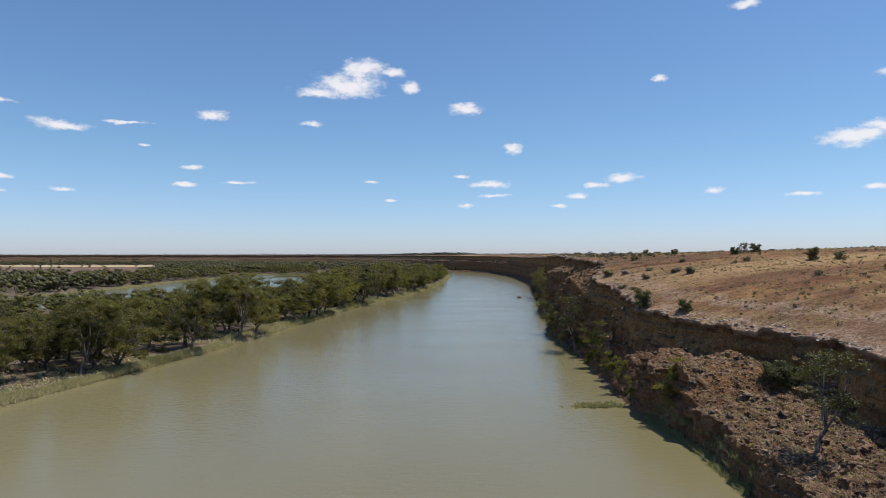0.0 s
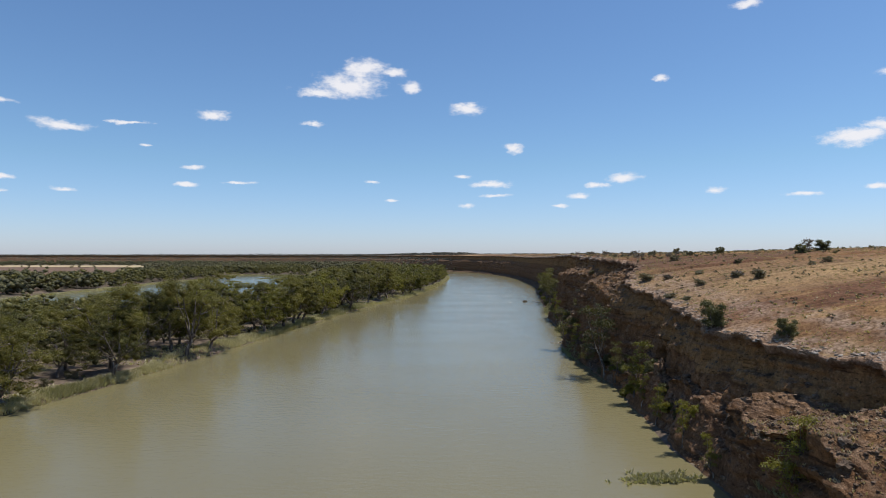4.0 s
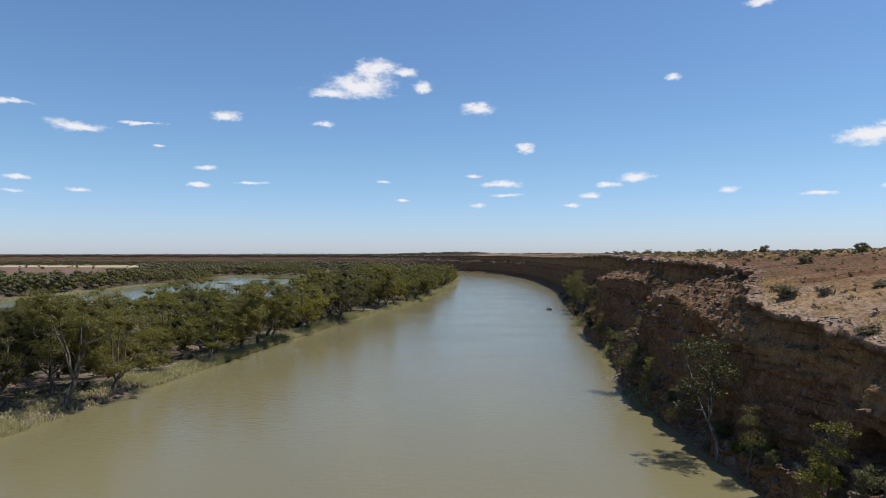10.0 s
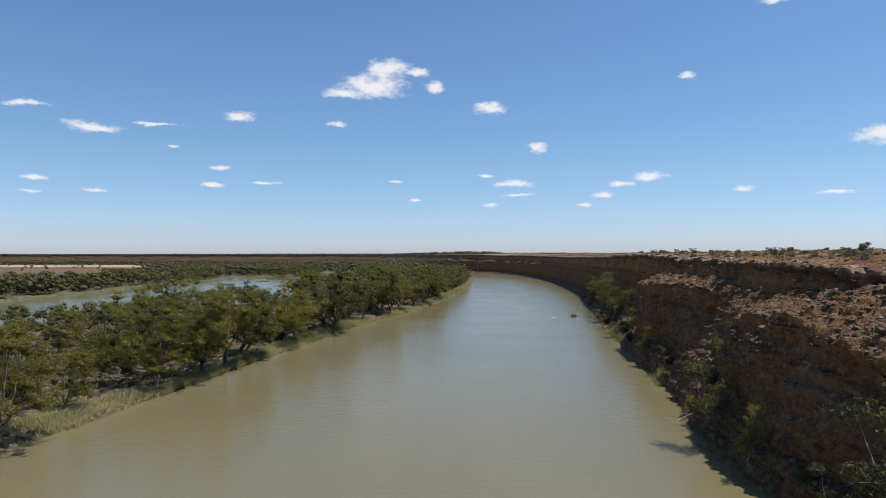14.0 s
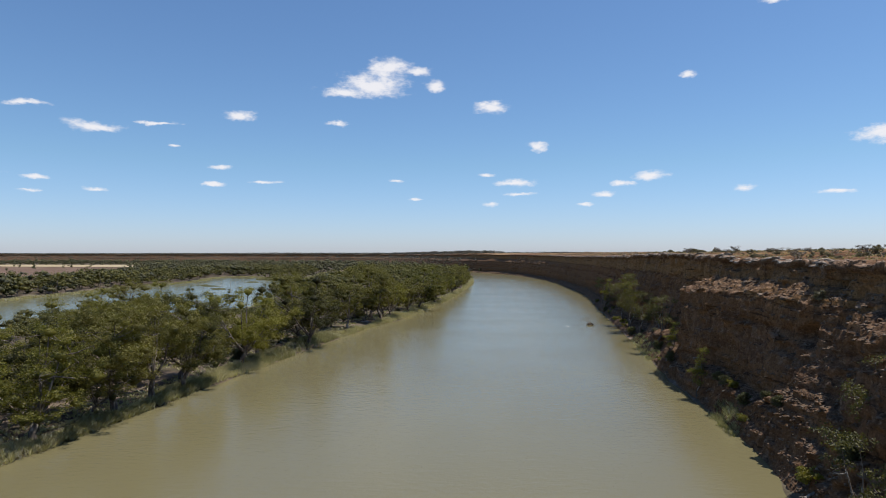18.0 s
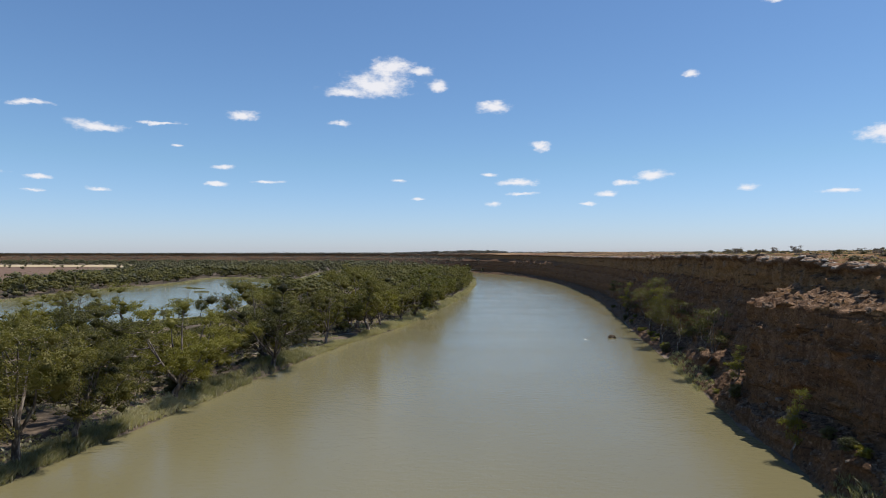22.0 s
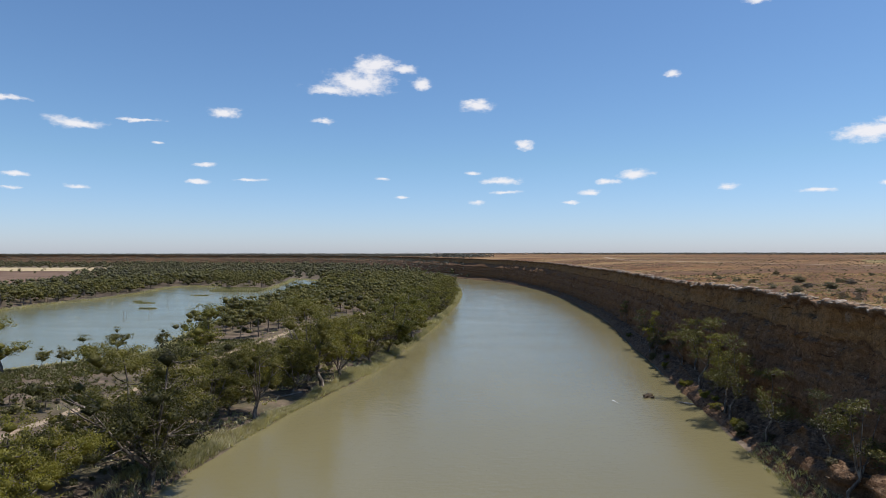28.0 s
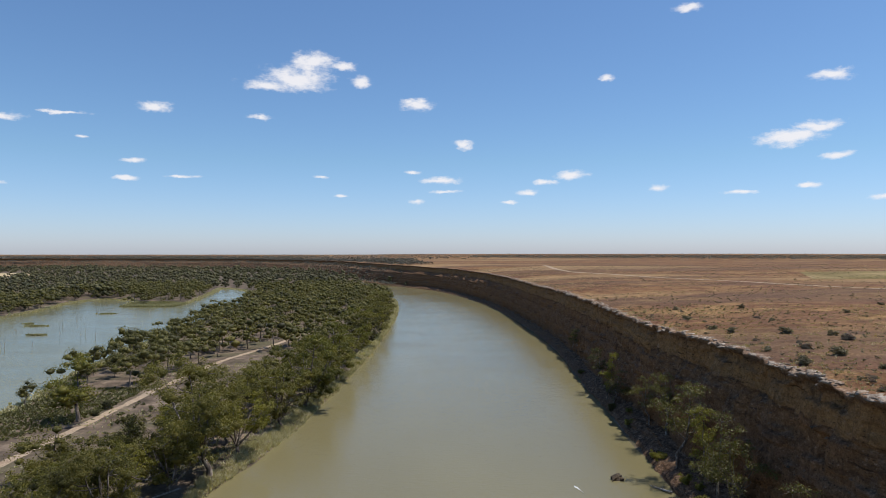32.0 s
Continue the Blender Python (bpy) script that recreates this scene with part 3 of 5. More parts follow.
def build_bluff():
    """Cliff and plateau in one sheet, laid out along the water's edge."""
    unit = 0.45
    near = spline(RIGHT_SHORE + ESCARPMENT, unit)
    keep, last = [], -1e9
    s_all = np.arange(len(near)) * unit
    for i, (x, y) in enumerate(near):
        step = 6.0 if y < 40 else 0.9 if y < 76 else 0.45 if y < 425 else 0.9 if y < 600 else 1.5 if y < 760 else 3.0 if (y < 1320 and x > 30) else 24.0
        if s_all[i] - last >= step - 1e-6:
            keep.append(i)
            last = s_all[i]

    def normals(win):
        k = max(int(win / unit), 1)
        a, b = near[np.clip(np.arange(len(near)) - k, 0, len(near) - 1)], near[np.clip(np.arange(len(near)) + k, 0, len(near) - 1)]
        t = b - a
        t /= np.linalg.norm(t, axis=1)[:, None]
        return np.stack([t[:, 1], -t[:, 0]], 1)

    n_near, n_far = normals(14), normals(220)
    rim, bench, shoulder = np.array(RIM, float), np.array(BENCH, float), np.array(SHOULDER, float)
    WALL, TOP = 108, 40
    offs = np.r_[0.25, 0.6, 1.1, 1.8, 2.7, 4.0, 5.5, 7.5, 10.0, 13, np.geomspace(16.5, 4600, TOP - 10)]
    verts, crust, below = [], [], []
    for i in keep:
        (x, y), n, nf, s = near[i], n_near[i], n_far[i], s_all[i]
        yy = y if x > 9 else 1442 + (9 - x) * 0.5
        rd, rz = np.interp(yy, rim[:, 0], rim[:, 1]), np.interp(yy, rim[:, 0], rim[:, 2])
        ease = min(max((yy - 1442) / 120, 0.0), 1.0)
        rd += 45 * ease
        w0, z0, w1 = (np.interp(yy, bench[:, 0], bench[:, k]) for k in (1, 2, 3))
        ud, uz = np.interp(yy, shoulder[:, 0], shoulder[:, 1]), np.interp(yy, shoulder[:, 0], shoulder[:, 2])
        ud, w0 = ud + 27 * ease, w0 + 8 * ease
        wob = 1.5 * fbm(s / 23, 3.1) + 0.8 * fbm(s / 5.0, 7.7)
        rag = (1.6 * fbm(s / 12, 11.3, 0, 3) + 0.9 * noise.cell((s / 3.4, 0.5, 0.5))) * float(sm(95, 120, yy))
        rz = rz + (0.9 * fbm(s / 5.0, 12.7, 0, 3) + 0.5 * noise.cell((s / 2.6, 4.5, 0.5)) - 0.25) * float(sm(95, 120, yy))
        rd, ud, uz = rd + wob + rag, ud + 0.7 * wob + 1.4 * fbm(s / 9, 6.1), uz + 5.0 * fbm(s / 14, 4.4)
        w0, z0 = w0 * (1 + 0.5 * fbm(s / 17, 1.3)), z0 * (1 + 0.7 * fbm(s / 11, 9.1))
        ud = min(max(ud, w0 + 0.6), rd - 0.8)
        w1 = min(w1, max(ud - w0 - 0.3, 0.2))
        shelf = min(max(0.42 + 0.6 * fbm(s / 9, 8.8) + 0.45 * float(sm(232, 238, yy) * sm(276, 258, yy)), 0.1), 0.92)
        uz = min(uz, rz - 2.8)
        lip = 0.15 + 0.75 * max(0.0, 0.35 + noise.cell((s / 2.2, 7.5, 0.5)) * 0.8)
        prof = np.array([(-5, -3), (0, -0.3), (0.5, 0.7), (w0, z0), (w0 + w1, z0 + 0.16 * w1 + 0.3), (ud, uz), (rd - 0.3 - min(0.14 * (rd - ud), 0.5), uz + shelf * (rz - uz)), (rd + 0.25, rz - 1.5), (rd - lip, rz - 0.95), (rd - lip, rz - 0.15), (rd, rz)])
        ps = np.r_[0, np.cumsum(np.linalg.norm(np.diff(prof, axis=0), axis=1))]
        t = np.r_[0, np.linspace(ps[1] * 0.7, ps[-1], WALL - 1)]
        d, z = np.interp(t, ps, prof[:, 0]), np.interp(t, ps, prof[:, 1])
        slope = np.gradient(z, t)
        loose = max(0.7 * float(sm(70, 90, yy) * sm(170, 150, yy)), 0.85 * float(sm(232, 244, yy) * sm(338, 322, yy)), 0.04 + 0.5 * float(sm(385, 392, yy) * sm(408, 400, yy)))
        for dd, zz, sl in zip(d, z, slope):
            k = min(max((zz + 1) / 3, 0), 1) * min(max((rz - zz) / 1.2, 0.15), 1)
            flat = 1 - min(max((sl - 0.35) / 0.4, 0), 1)
            zw = zz + 1.6 * fbm(s / 37, 2.2, 0, 2)
            layer = math.floor(zw / 1.25 + 0.6 * math.sin(zw * 0.7))
            ledge = (1.1 * noise.noise((layer * 7.31, s / 22, 3.0)) + 0.5 * noise.noise((layer * 3.7, s / 4.0, 9.0))) * (0.6 + 1.6 * max(0.0, fbm(s / 40, zz / 12, 7.0, 2)))
            saw = zw / 1.25 + 0.6 * math.sin(zw * 0.7) - layer
            spur = 2.6 * max(0.0, noise.noise((layer * 5.1, s / 2.4, 14.0)) - 0.08) * saw * saw * (0.5 + 0.8 * float(sm(225, 245, yy) * sm(420, 400, yy)))
            block = 0.8 * noise.cell((s / 6.3 + 0.25 * math.floor(zw / 5.2), math.floor(zw / 5.2 + 0.3 * noise.noise((s / 9, 1.0, 1.0))), 1.5))
            butt = 1.9 * fbm(s / 16, zz / 40, 2.0, 3) + 1.3 * fbm(s / 5.0, zz / 30, 4.0, 3)
            crack = -2.0 * max(0.0, 0.14 - abs(fbm(s / 8.0 + zz / 60, zz / 45, 8.0, 2))) / 0.14 * max(0.0, fbm(s / 31, 5.0, 1.0, 2) + 0.25)
            rough = loose * min(max(3.0 * fbm(s / 15, zz / 9, 6.0, 2) + 0.45, 0.12), 1)
            rough = max(rough, flat * 0.8)
            lump = 0.6 * fbm(s / 2.3, zz / 1.1, dd / 2.3, 3) * (0.45 + 0.55 * max(flat, min(loose, 1.0)))
            chunk = 0.0
            if rough > 0.05:
                f1 = noise.voronoi((s / 3.0, zz / 2.2, dd / 3.0))[0]
                f2 = noise.voronoi((s / 1.1, zz / 0.9, dd / 1.1))[0]
                big = 0.55 + 1.5 * fbm(s / 9, zz / 6, dd / 9, 2)
                chunk = big * (0.5 * min(f1[1] - f1[0], 0.7) + 0.8 * (0.45 - f1[0])) + 0.42 * (0.5 - f2[0]) + 0.22 * min(f2[1] - f2[0], 0.6)
            # hollows in the wall
            cave = 0.0
            for cy, cz, ry, rz2, depth in ((199.0, 10.8, 3.6, 2.8, 7.5), (242, 3, 7, 3.4, 3.0), (330, 20, 4, 2.5, 3.0), (430, 4.5, 7, 3.5, 3.0), (520, 5, 6, 3, 2.5)):
                q = ((y - cy) / ry) ** 2 + ((zz - cz) / rz2) ** 2
                if q < 1:
                    cave = max(cave, depth * (1 - q * q))
            out = k * ((1 - flat) * (ledge + spur + block + butt + crack) + 0.5 * lump + 2.1 * rough * chunk)
            dd2 = dd - out + cave * k
            step = zz + 2.2 * fbm(s / 9, dd / 9, 3.0, 3)
            step = 1.5 * (math.floor(step / 1.5) + float(sm(0.8, 1.0, step / 1.5 - math.floor(step / 1.5))))
            tread = 0.85 * float(sm(232, 240, yy) * sm(345, 335, yy)) if uz - 2 < zz < rz - 1.2 else 0.0
            zz2 = zz + 0.8 * k * tread * (1 - flat) * (step - zz) + k * flat * (0.3 * (step - zz) + 1.0 * lump + 0.6 * chunk) + (0.25 * fbm(s / 3, zz, 2.0, 2) if zz > 2 else 0)
            verts.append((x + n[0] * dd2, y + n[1] * dd2, zz2))
            below.append(rz - zz + 0.8 * fbm(s / 13, 5.2, 0, 2))
            crust.append(float(sm(1.3, 0.3, rz - zz + 1.2 * fbm(s / 5, 2.7, 0, 2))) * (0.8 if yy < 235 else 0.3) if yy > 95 else 0.0)
        top = Vector(verts[-1])
        for o in offs:
            w = min(o / 60, 1.0)
            m = n * (1 - w) + nf * w
            m = m / np.linalg.norm(m)
            px, py = top.x + m[0] * o, top.y + m[1] * o
            verts.append((px, py, (top.z, o)))
            below.append(0.0)
            worn = 0.75 * float(sm(6, 8.5, o + 1.5 * math.sin(s / 23)) * sm(15, 11.5, o + 1.5 * math.sin(s / 23))) if yy < 235 else 0.0
            crust.append(max(float(sm(7 if yy < 235 else 2.6, 0.8 if yy < 235 else 0.3, o + 3.0 * fbm(s / 6, o / 3, 0, 2))), worn))
    rows, cols = len(keep), WALL + TOP
    xy = np.array([(v[0], v[1]) for v in verts])
    target = plateau_height(xy[:, 0], xy[:, 1])
    zs = np.empty(len(verts))
    for j, v in enumerate(verts):
        if isinstance(v[2], tuple):
            z0, o = v[2]
            e = 1 - math.exp(-o / 48)
            zs[j] = z0 + (target[j] - z0) * e + min(o, 3) / 3 * (0.22 * noise.noise((v[0] / 3, v[1] / 3, 0)) if o < 80 else 0)
        else:
            zs[j] = v[2]
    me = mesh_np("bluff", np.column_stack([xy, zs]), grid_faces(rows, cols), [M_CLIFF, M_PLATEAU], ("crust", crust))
    a = me.attributes.new("below", "FLOAT", "POINT")
    a.data.foreach_set("value", np.asarray(below, np.float32))
    idx = np.tile(np.r_[np.zeros(WALL - 1, int), np.ones(TOP, int)], rows - 1)
    me.polygons.foreach_set("material_index", idx.astype(np.int32))
    tagged(part_np("bluff", me), "layered limestone river cliff with dry grazing plateau on top", "cliff", kind="structure")
    return near


build_lowland()
build_water()
bluff_line = build_bluff()


# ---- plants ----
rng = np.random.RandomState(7)
GROUND = BVHTree.FromPolygons([tuple(v.co) for v in bpy.data.objects["bluff"].data.vertices], [tuple(p.vertices) for p in bpy.data.objects["bluff"].data.polygons])


def bluff_z(x, y):
    hit = GROUND.ray_cast(Vector((x, y, 200)), Vector((0, 0, -1)))
    return hit[0].z if hit[0] is not None else 0.0


def tube(v, f, path, radii, sides=6):
    """Adds a tapered round branch along a path to the lists."""
    path = [Vector(p) for p in path]
    base = len(v)
    for i, (p, r) in enumerate(zip(path, radii)):
        d = (path[min(i + 1, len(path) - 1)] - path[max(i - 1, 0)]).normalized()
        a = d.cross(Vector((0.3, 0.9, 0.2))).normalized()
        b = d.cross(a)
        for k in range(sides):
            t = 6.2832 * k / sides
            v.append(tuple(p + (a * math.cos(t) + b * math.sin(t)) * r))
    for i in range(len(path) - 1):
        for k in range(sides):
            q = base + i * sides
            f.append((q + k, q + (k + 1) % sides, q + sides + (k + 1) % sides, q + sides + k))


def bend(a, b, sag, r, n=4, rise=0.35):
    """A curved path from a to b that first goes out and then up."""
    a, b = Vector(a), Vector(b)
    out = []
    for i in range(n + 1):
        t = i / n
        p = a.lerp(b, t)
        p.z += -sag * rise * math.sin(math.pi * t)
        p += Vector((r.uniform(-1, 1), r.uniform(-1, 1), 0)) * sag * 0.12 * math.sin(math.pi * t)
        out.append(p)
    return out


def sprays(centres, radii, counts, size, r, flat=0.7, droop=0.35):
    """Small folded leaf sprays scattered through clumps: vertices and faces."""
    n = int(sum(counts))
    idx = np.repeat(np.arange(len(centres)), counts)
    d = r.normal(size=(n, 3))
    d /= np.linalg.norm(d, axis=1)[:, None]
    d[:, 2] = np.where(d[:, 2] < -0.15, np.abs(d[:, 2]) * np.where(r.rand(n) < 0.7, 1, -1), d[:, 2])
    rad = r.uniform(0.2, 1.0, n) ** 0.45 * (1 + 0.2 * r.normal(size=n))
    pos = np.asarray(centres)[idx] + d * (rad * np.asarray(radii)[idx])[:, None] * np.array([1, 1, flat])
    face = d * np.array([1, 1, 1.1]) + r.normal(size=(n, 3)) * 0.58 + np.array([0, 0, 0.25])
    face /= np.linalg.norm(face, axis=1)[:, None]
    along = np.cross(face, r.normal(size=(n, 3))) + np.array([0, 0, -droop])
    along /= np.linalg.norm(along, axis=1)[:, None]
    side = np.cross(face, along)
    side /= np.linalg.norm(side, axis=1)[:, None] + 1e-9
    L = size * r.uniform(0.6, 1.35, n)[:, None]
    v = np.stack([pos - along * L * 0.5 + side * L * 0.34, pos + along * L * 0.6, pos - along * L * 0.5 - side * L * 0.34], 1)
    return v.reshape(-1, 3), np.arange(n * 3).reshape(n, 3)


def cores(centres, radii, r, k=0.7, flat=0.75, fine=True):
    """Uneven faceted hearts of leaf clumps: vertices and faces."""
    bm = bmesh.new()
    bmesh.ops.create_icosphere(bm, subdivisions=1, radius=1.0)
    bv, bf = np.array([tuple(v.co) for v in bm.verts]), np.array([[v.index for v in f.verts] for f in bm.faces])
    bm.free()
    if not fine:
        bv = np.array([(1, 0, 0), (0, 1, 0), (-1, 0, 0), (0, -1, 0), (0, 0, 1), (0, 0, -1)], float) * 1.12
        bf = np.array([(k, (k + 1) % 4, 4) for k in range(4)] + [((k + 1) % 4, k, 5) for k in range(4)])
    n = len(centres)
    v = bv[None] * (np.asarray(radii, float) * k)[:, None, None] * r.uniform(0.7, 1.2, (n, len(bv), 1)) * np.array([1, 1, flat]) + np.asarray([tuple(c) for c in centres], float)[:, None]
    f = bf[None] + (np.arange(n) * len(bv))[:, None, None]
    return v.reshape(-1, 3), f.reshape(-1, 3)


def joined(*pairs):
    v, f, k = [], [], 0
    for a, b in pairs:
        v.append(a), f.append(b + k)
        k += len(a)
    return np.vstack(v), np.vstack(f)


def gum_skeleton(H, W, r, lean=0.0, forks=5, low=0.22):
    """Trunk and limbs of a gum tree and the centres and radii of its leaf clumps."""
    v, f, centres, radii, limbs = [], [], [], [], []
    la = r.uniform(0, 6.28)
    fork = Vector((lean * H * 0.2 * math.cos(la), lean * H * 0.2 * math.sin(la), H * low * r.uniform(0.8, 1.2)))
    tr = (0.028 if W > 0.6 * H else 0.017) * H
    tube(v, f, [(0, 0, -0.8), (0.02 * H * r.uniform(-1, 1), 0.02 * H * r.uniform(-1, 1), fork.z * 0.5), fork], [tr * 1.4, tr, tr * 0.85], 7)
    a0 = r.uniform(0, 6.28)
    for k in range(forks):
        lv, lf = [], []
        limbs.append((lv, lf))
        a = a0 + 6.28 * k / forks + r.uniform(-0.5, 0.5)
        rr, hh = W * 0.5 * r.uniform(0.35, 0.95), H * r.uniform(0.38, 0.90)
        if k == 0:
            rr, hh = W * 0.10, H * 0.94
        tip = Vector((fork.x + rr * math.cos(a), fork.y + rr * math.sin(a), hh))
        path = bend(fork, tip, 0.16 * H, r)
        tube(lv, lf, path, [tr * 0.62, tr * 0.5, tr * 0.38, tr * 0.26, tr * 0.10], 5)
        centres.append(tip), radii.append(H * r.uniform(0.065, 0.105))
        for j in range(r.randint(4, 7)):
            q = path[r.randint(1, 5)]
            b = a + r.uniform(-1.8, 1.8)
            e = q + Vector((math.cos(b), math.sin(b), r.uniform(-0.15, 0.9))) * W * r.uniform(0.12, 0.30)
            e.z = min(max(e.z, H * 0.20), H * 0.97)
            tube(lv, lf, bend(q, e, 0.05 * H, r, 2), [tr * 0.26, tr * 0.17, tr * 0.06], 4)
            centres.append(e), radii.append(H * r.uniform(0.045, 0.09))
            for _ in range(2):
                g = e + Vector((r.uniform(-1, 1), r.uniform(-1, 1), r.uniform(-0.35, 0.7))) * 0.12 * H
                g.z = min(g.z, H)
                tube(lv, lf, [e, e.lerp(g, 0.5), g], [tr * 0.1, tr * 0.07, tr * 0.03], 3)
                centres.append(g), radii.append(H * r.uniform(0.035, 0.075))
    return v, f, limbs, centres, radii


def lobed(centres, radii, r, per=5):
    """Breaks each lobe of a crown into smaller clumps that sit on its upper skin."""
    cs, rs = [], []
    for c, q in zip(centres, radii):
        cs.append(tuple(c)), rs.append(q * 0.62)
        for _ in range(per):
            d = Vector((r.normal(), r.normal(), abs(r.normal()) * 0.9 - 0.25)).normalized()
            cs.append((c[0] + d.x * q * 0.95, c[1] + d.y * q * 0.95, c[2] + d.z * q * 0.8)), rs.append(q * r.uniform(0.30, 0.52))
    return cs, rs


def make_gum(seed, H, W, count, size, leaves, lean=0.3, forks=5, low=0.22, name="gum_tree", sparse=1.0, heart=0.42, lobe=1.75, split=False):
    r = np.random.RandomState(seed)
    v, f, limbs, centres, radii = gum_skeleton(H, W, r, lean, forks, low)
    tree = new(name)
    if not split:
        for lv, lf in limbs:
            f += [tuple(i + len(v) for i in q) for q in lf]
            v += lv
    trunk = part_np("trunk", smooth(mesh_np("trunk", v, f, M_BARK)), tree)
    for lv, lf in limbs if split else ():
        part_np("limb", smooth(mesh_np("limb", lv, lf, M_BARK)), trunk)
    big = sorted(range(len(radii)), key=lambda k: -radii[k])[:forks * 5]
    hearts = [tuple(centres[k]) for k in big], [radii[k] * lobe for k in big]
    centres, radii = lobed(*hearts, r)
    w = np.array(radii) ** 2
    counts = np.maximum((count * w / w.sum()).astype(int), 3)
    cv, cf = sprays(centres, np.array(radii) * sparse, counts, size, r, 0.85)
    if heart:
        cv, cf = joined(cores(*hearts, r, heart, 0.75, False), (cv, cf))
    part_np("crown", mesh_np("crown", cv, cf, leaves), tree)
    return tree


def scaled(x, y, z, turn, s, sz=None):
    return pose(x, y, z, 0, 0, turn) @ Matrix.Diagonal((s, s, sz or s, 1))


GUM_LABELS = ["tall river gum tree with olive-green crown on the bank", "spreading gum tree with several pale limbs and open crown",
              "dense dark-green gum tree on the floodplain", "gum tree with bright yellow-green crown by the water"]
near_kinds, mid_kinds, lagoon_kinds = [], [], []
for k in range(3):
    kind = make_gum(250 + k, 10, (5.5, 6.5, 7.5)[k], 3600, 0.26, M_GUM_BRIGHT if k == 1 else M_GUM, forks=(3, 4, 4)[k], low=0.36, lobe=2.5)
    tagged(kind, "small slim gum tree on the lagoon shore", "tree", "gum trees on the lagoon shore")
    lagoon_kinds.append(kind)
for k in range(8):
    kind = make_gum(100 + k, 18, (18, 20, 15, 17, 21, 14, 18, 16)[k], 17000, 0.27, M_GUM_BRIGHT if k in (3, 6) else M_GUM, forks=(6, 7, 5, 6, 8, 5, 6, 6)[k], low=(0.17, 0.12, 0.22, 0.16, 0.10, 0.24, 0.16, 0.2)[k], split=True)
    tagged(kind, GUM_LABELS[(0, 1, 2, 3, 1, 0, 3, 2)[k]], "tree", "gum trees on the floodplain")
    near_kinds.append(kind)
for k in range(5):
    kind = make_gum(200 + k, 15, (15, 17, 13, 16, 14)[k], 6000, 0.40, M_GUM_BRIGHT if k == 3 else M_GUM, forks=6, low=0.14)
    tagged(kind, GUM_LABELS[(2, 1, 0, 3, 2)[k]], "tree", "gum trees on the floodplain")
    mid_kinds.append(kind)

# gum trees by the water: x, y, height
BANK_GUMS = [(-103, 188, 19), (-95, 190, 18), (-87, 224, 16), (-77, 260, 22), (-93, 269, 17), (-81, 275, 17.5), (-95, 282, 18.5), (-75, 322, 18.5), (-83, 334, 17), (-76, 341, 14),
             (-66, 343, 19.5), (-63.5, 356, 20), (-67, 369, 18), (-73, 376, 19.5), (-66, 401, 20.5), (-66, 416, 17), (-57, 447, 23), (-62, 456, 22), (-60, 482, 15), (-51, 492, 17),
             (-36, 530, 23), (-48, 541, 24), (-27.5, 604, 23), (-20, 655, 23), (-116, 165, 17), (-110, 205, 17), (-95, 234, 21), (-108, 150, 16)]
LAGOON_GUMS = [(-187, 572, 11), (-165, 556, 15.6), (-157, 566, 7), (-154, 574, 6.7), (-149, 580, 9.2), (-146, 600, 10.7), (-135, 619, 8.3), (-156, 447, 13), (-161, 472, 11),
               (-79, 531, 12), (-100, 587, 17)]
SHORE_GUMS = [(-169, 527, 17), (-178, 513, 15), (-173, 500, 13), (-161, 507, 12)]
# the dirt track along the island
TRACK = [(-107, 440), (-100, 540), (-97, 572), (-93, 630), (-89, 671), (-80, 719), (-67, 764), (-52, 830), (-40, 900)]
track_line = spline(TRACK, 2.0)
placed = []


def near_track(x, y):
    return np.min(np.hypot(track_line[:, 0] - x, track_line[:, 1] - y))


def place_gum(x, y, h, k, base=18.0, kinds=None, wide=1.0):
    kinds = kinds or near_kinds
    kind = kinds[k % len(kinds)]
    s = 1.12 * h / base
    z = float(low_height(np.array([x]), np.array([y]))[0])
    t = copy_thing(kind, scaled(x, y, max(z, 0.1) - 0.1, rng.uniform(0, 360), s * wide * rng.uniform(0.92, 1.12), s))
    placed.append((x, y))
    return t


for i, (x, y, h) in enumerate(BANK_GUMS):
    x = min(x, float(np.interp(y, left_curve[:, 1], left_curve[:, 0])) - 3.0)
    place_gum(x, y, h, i * 3 + 1)
for i, (x, y, h) in enumerate(SHORE_GUMS):
    place_gum(x, y, h, i * 3)
for i, (x, y, h) in enumerate(LAGOON_GUMS):
    place_gum(x, y, h, i * 5 + 2, 10.0, lagoon_kinds, 1.1)

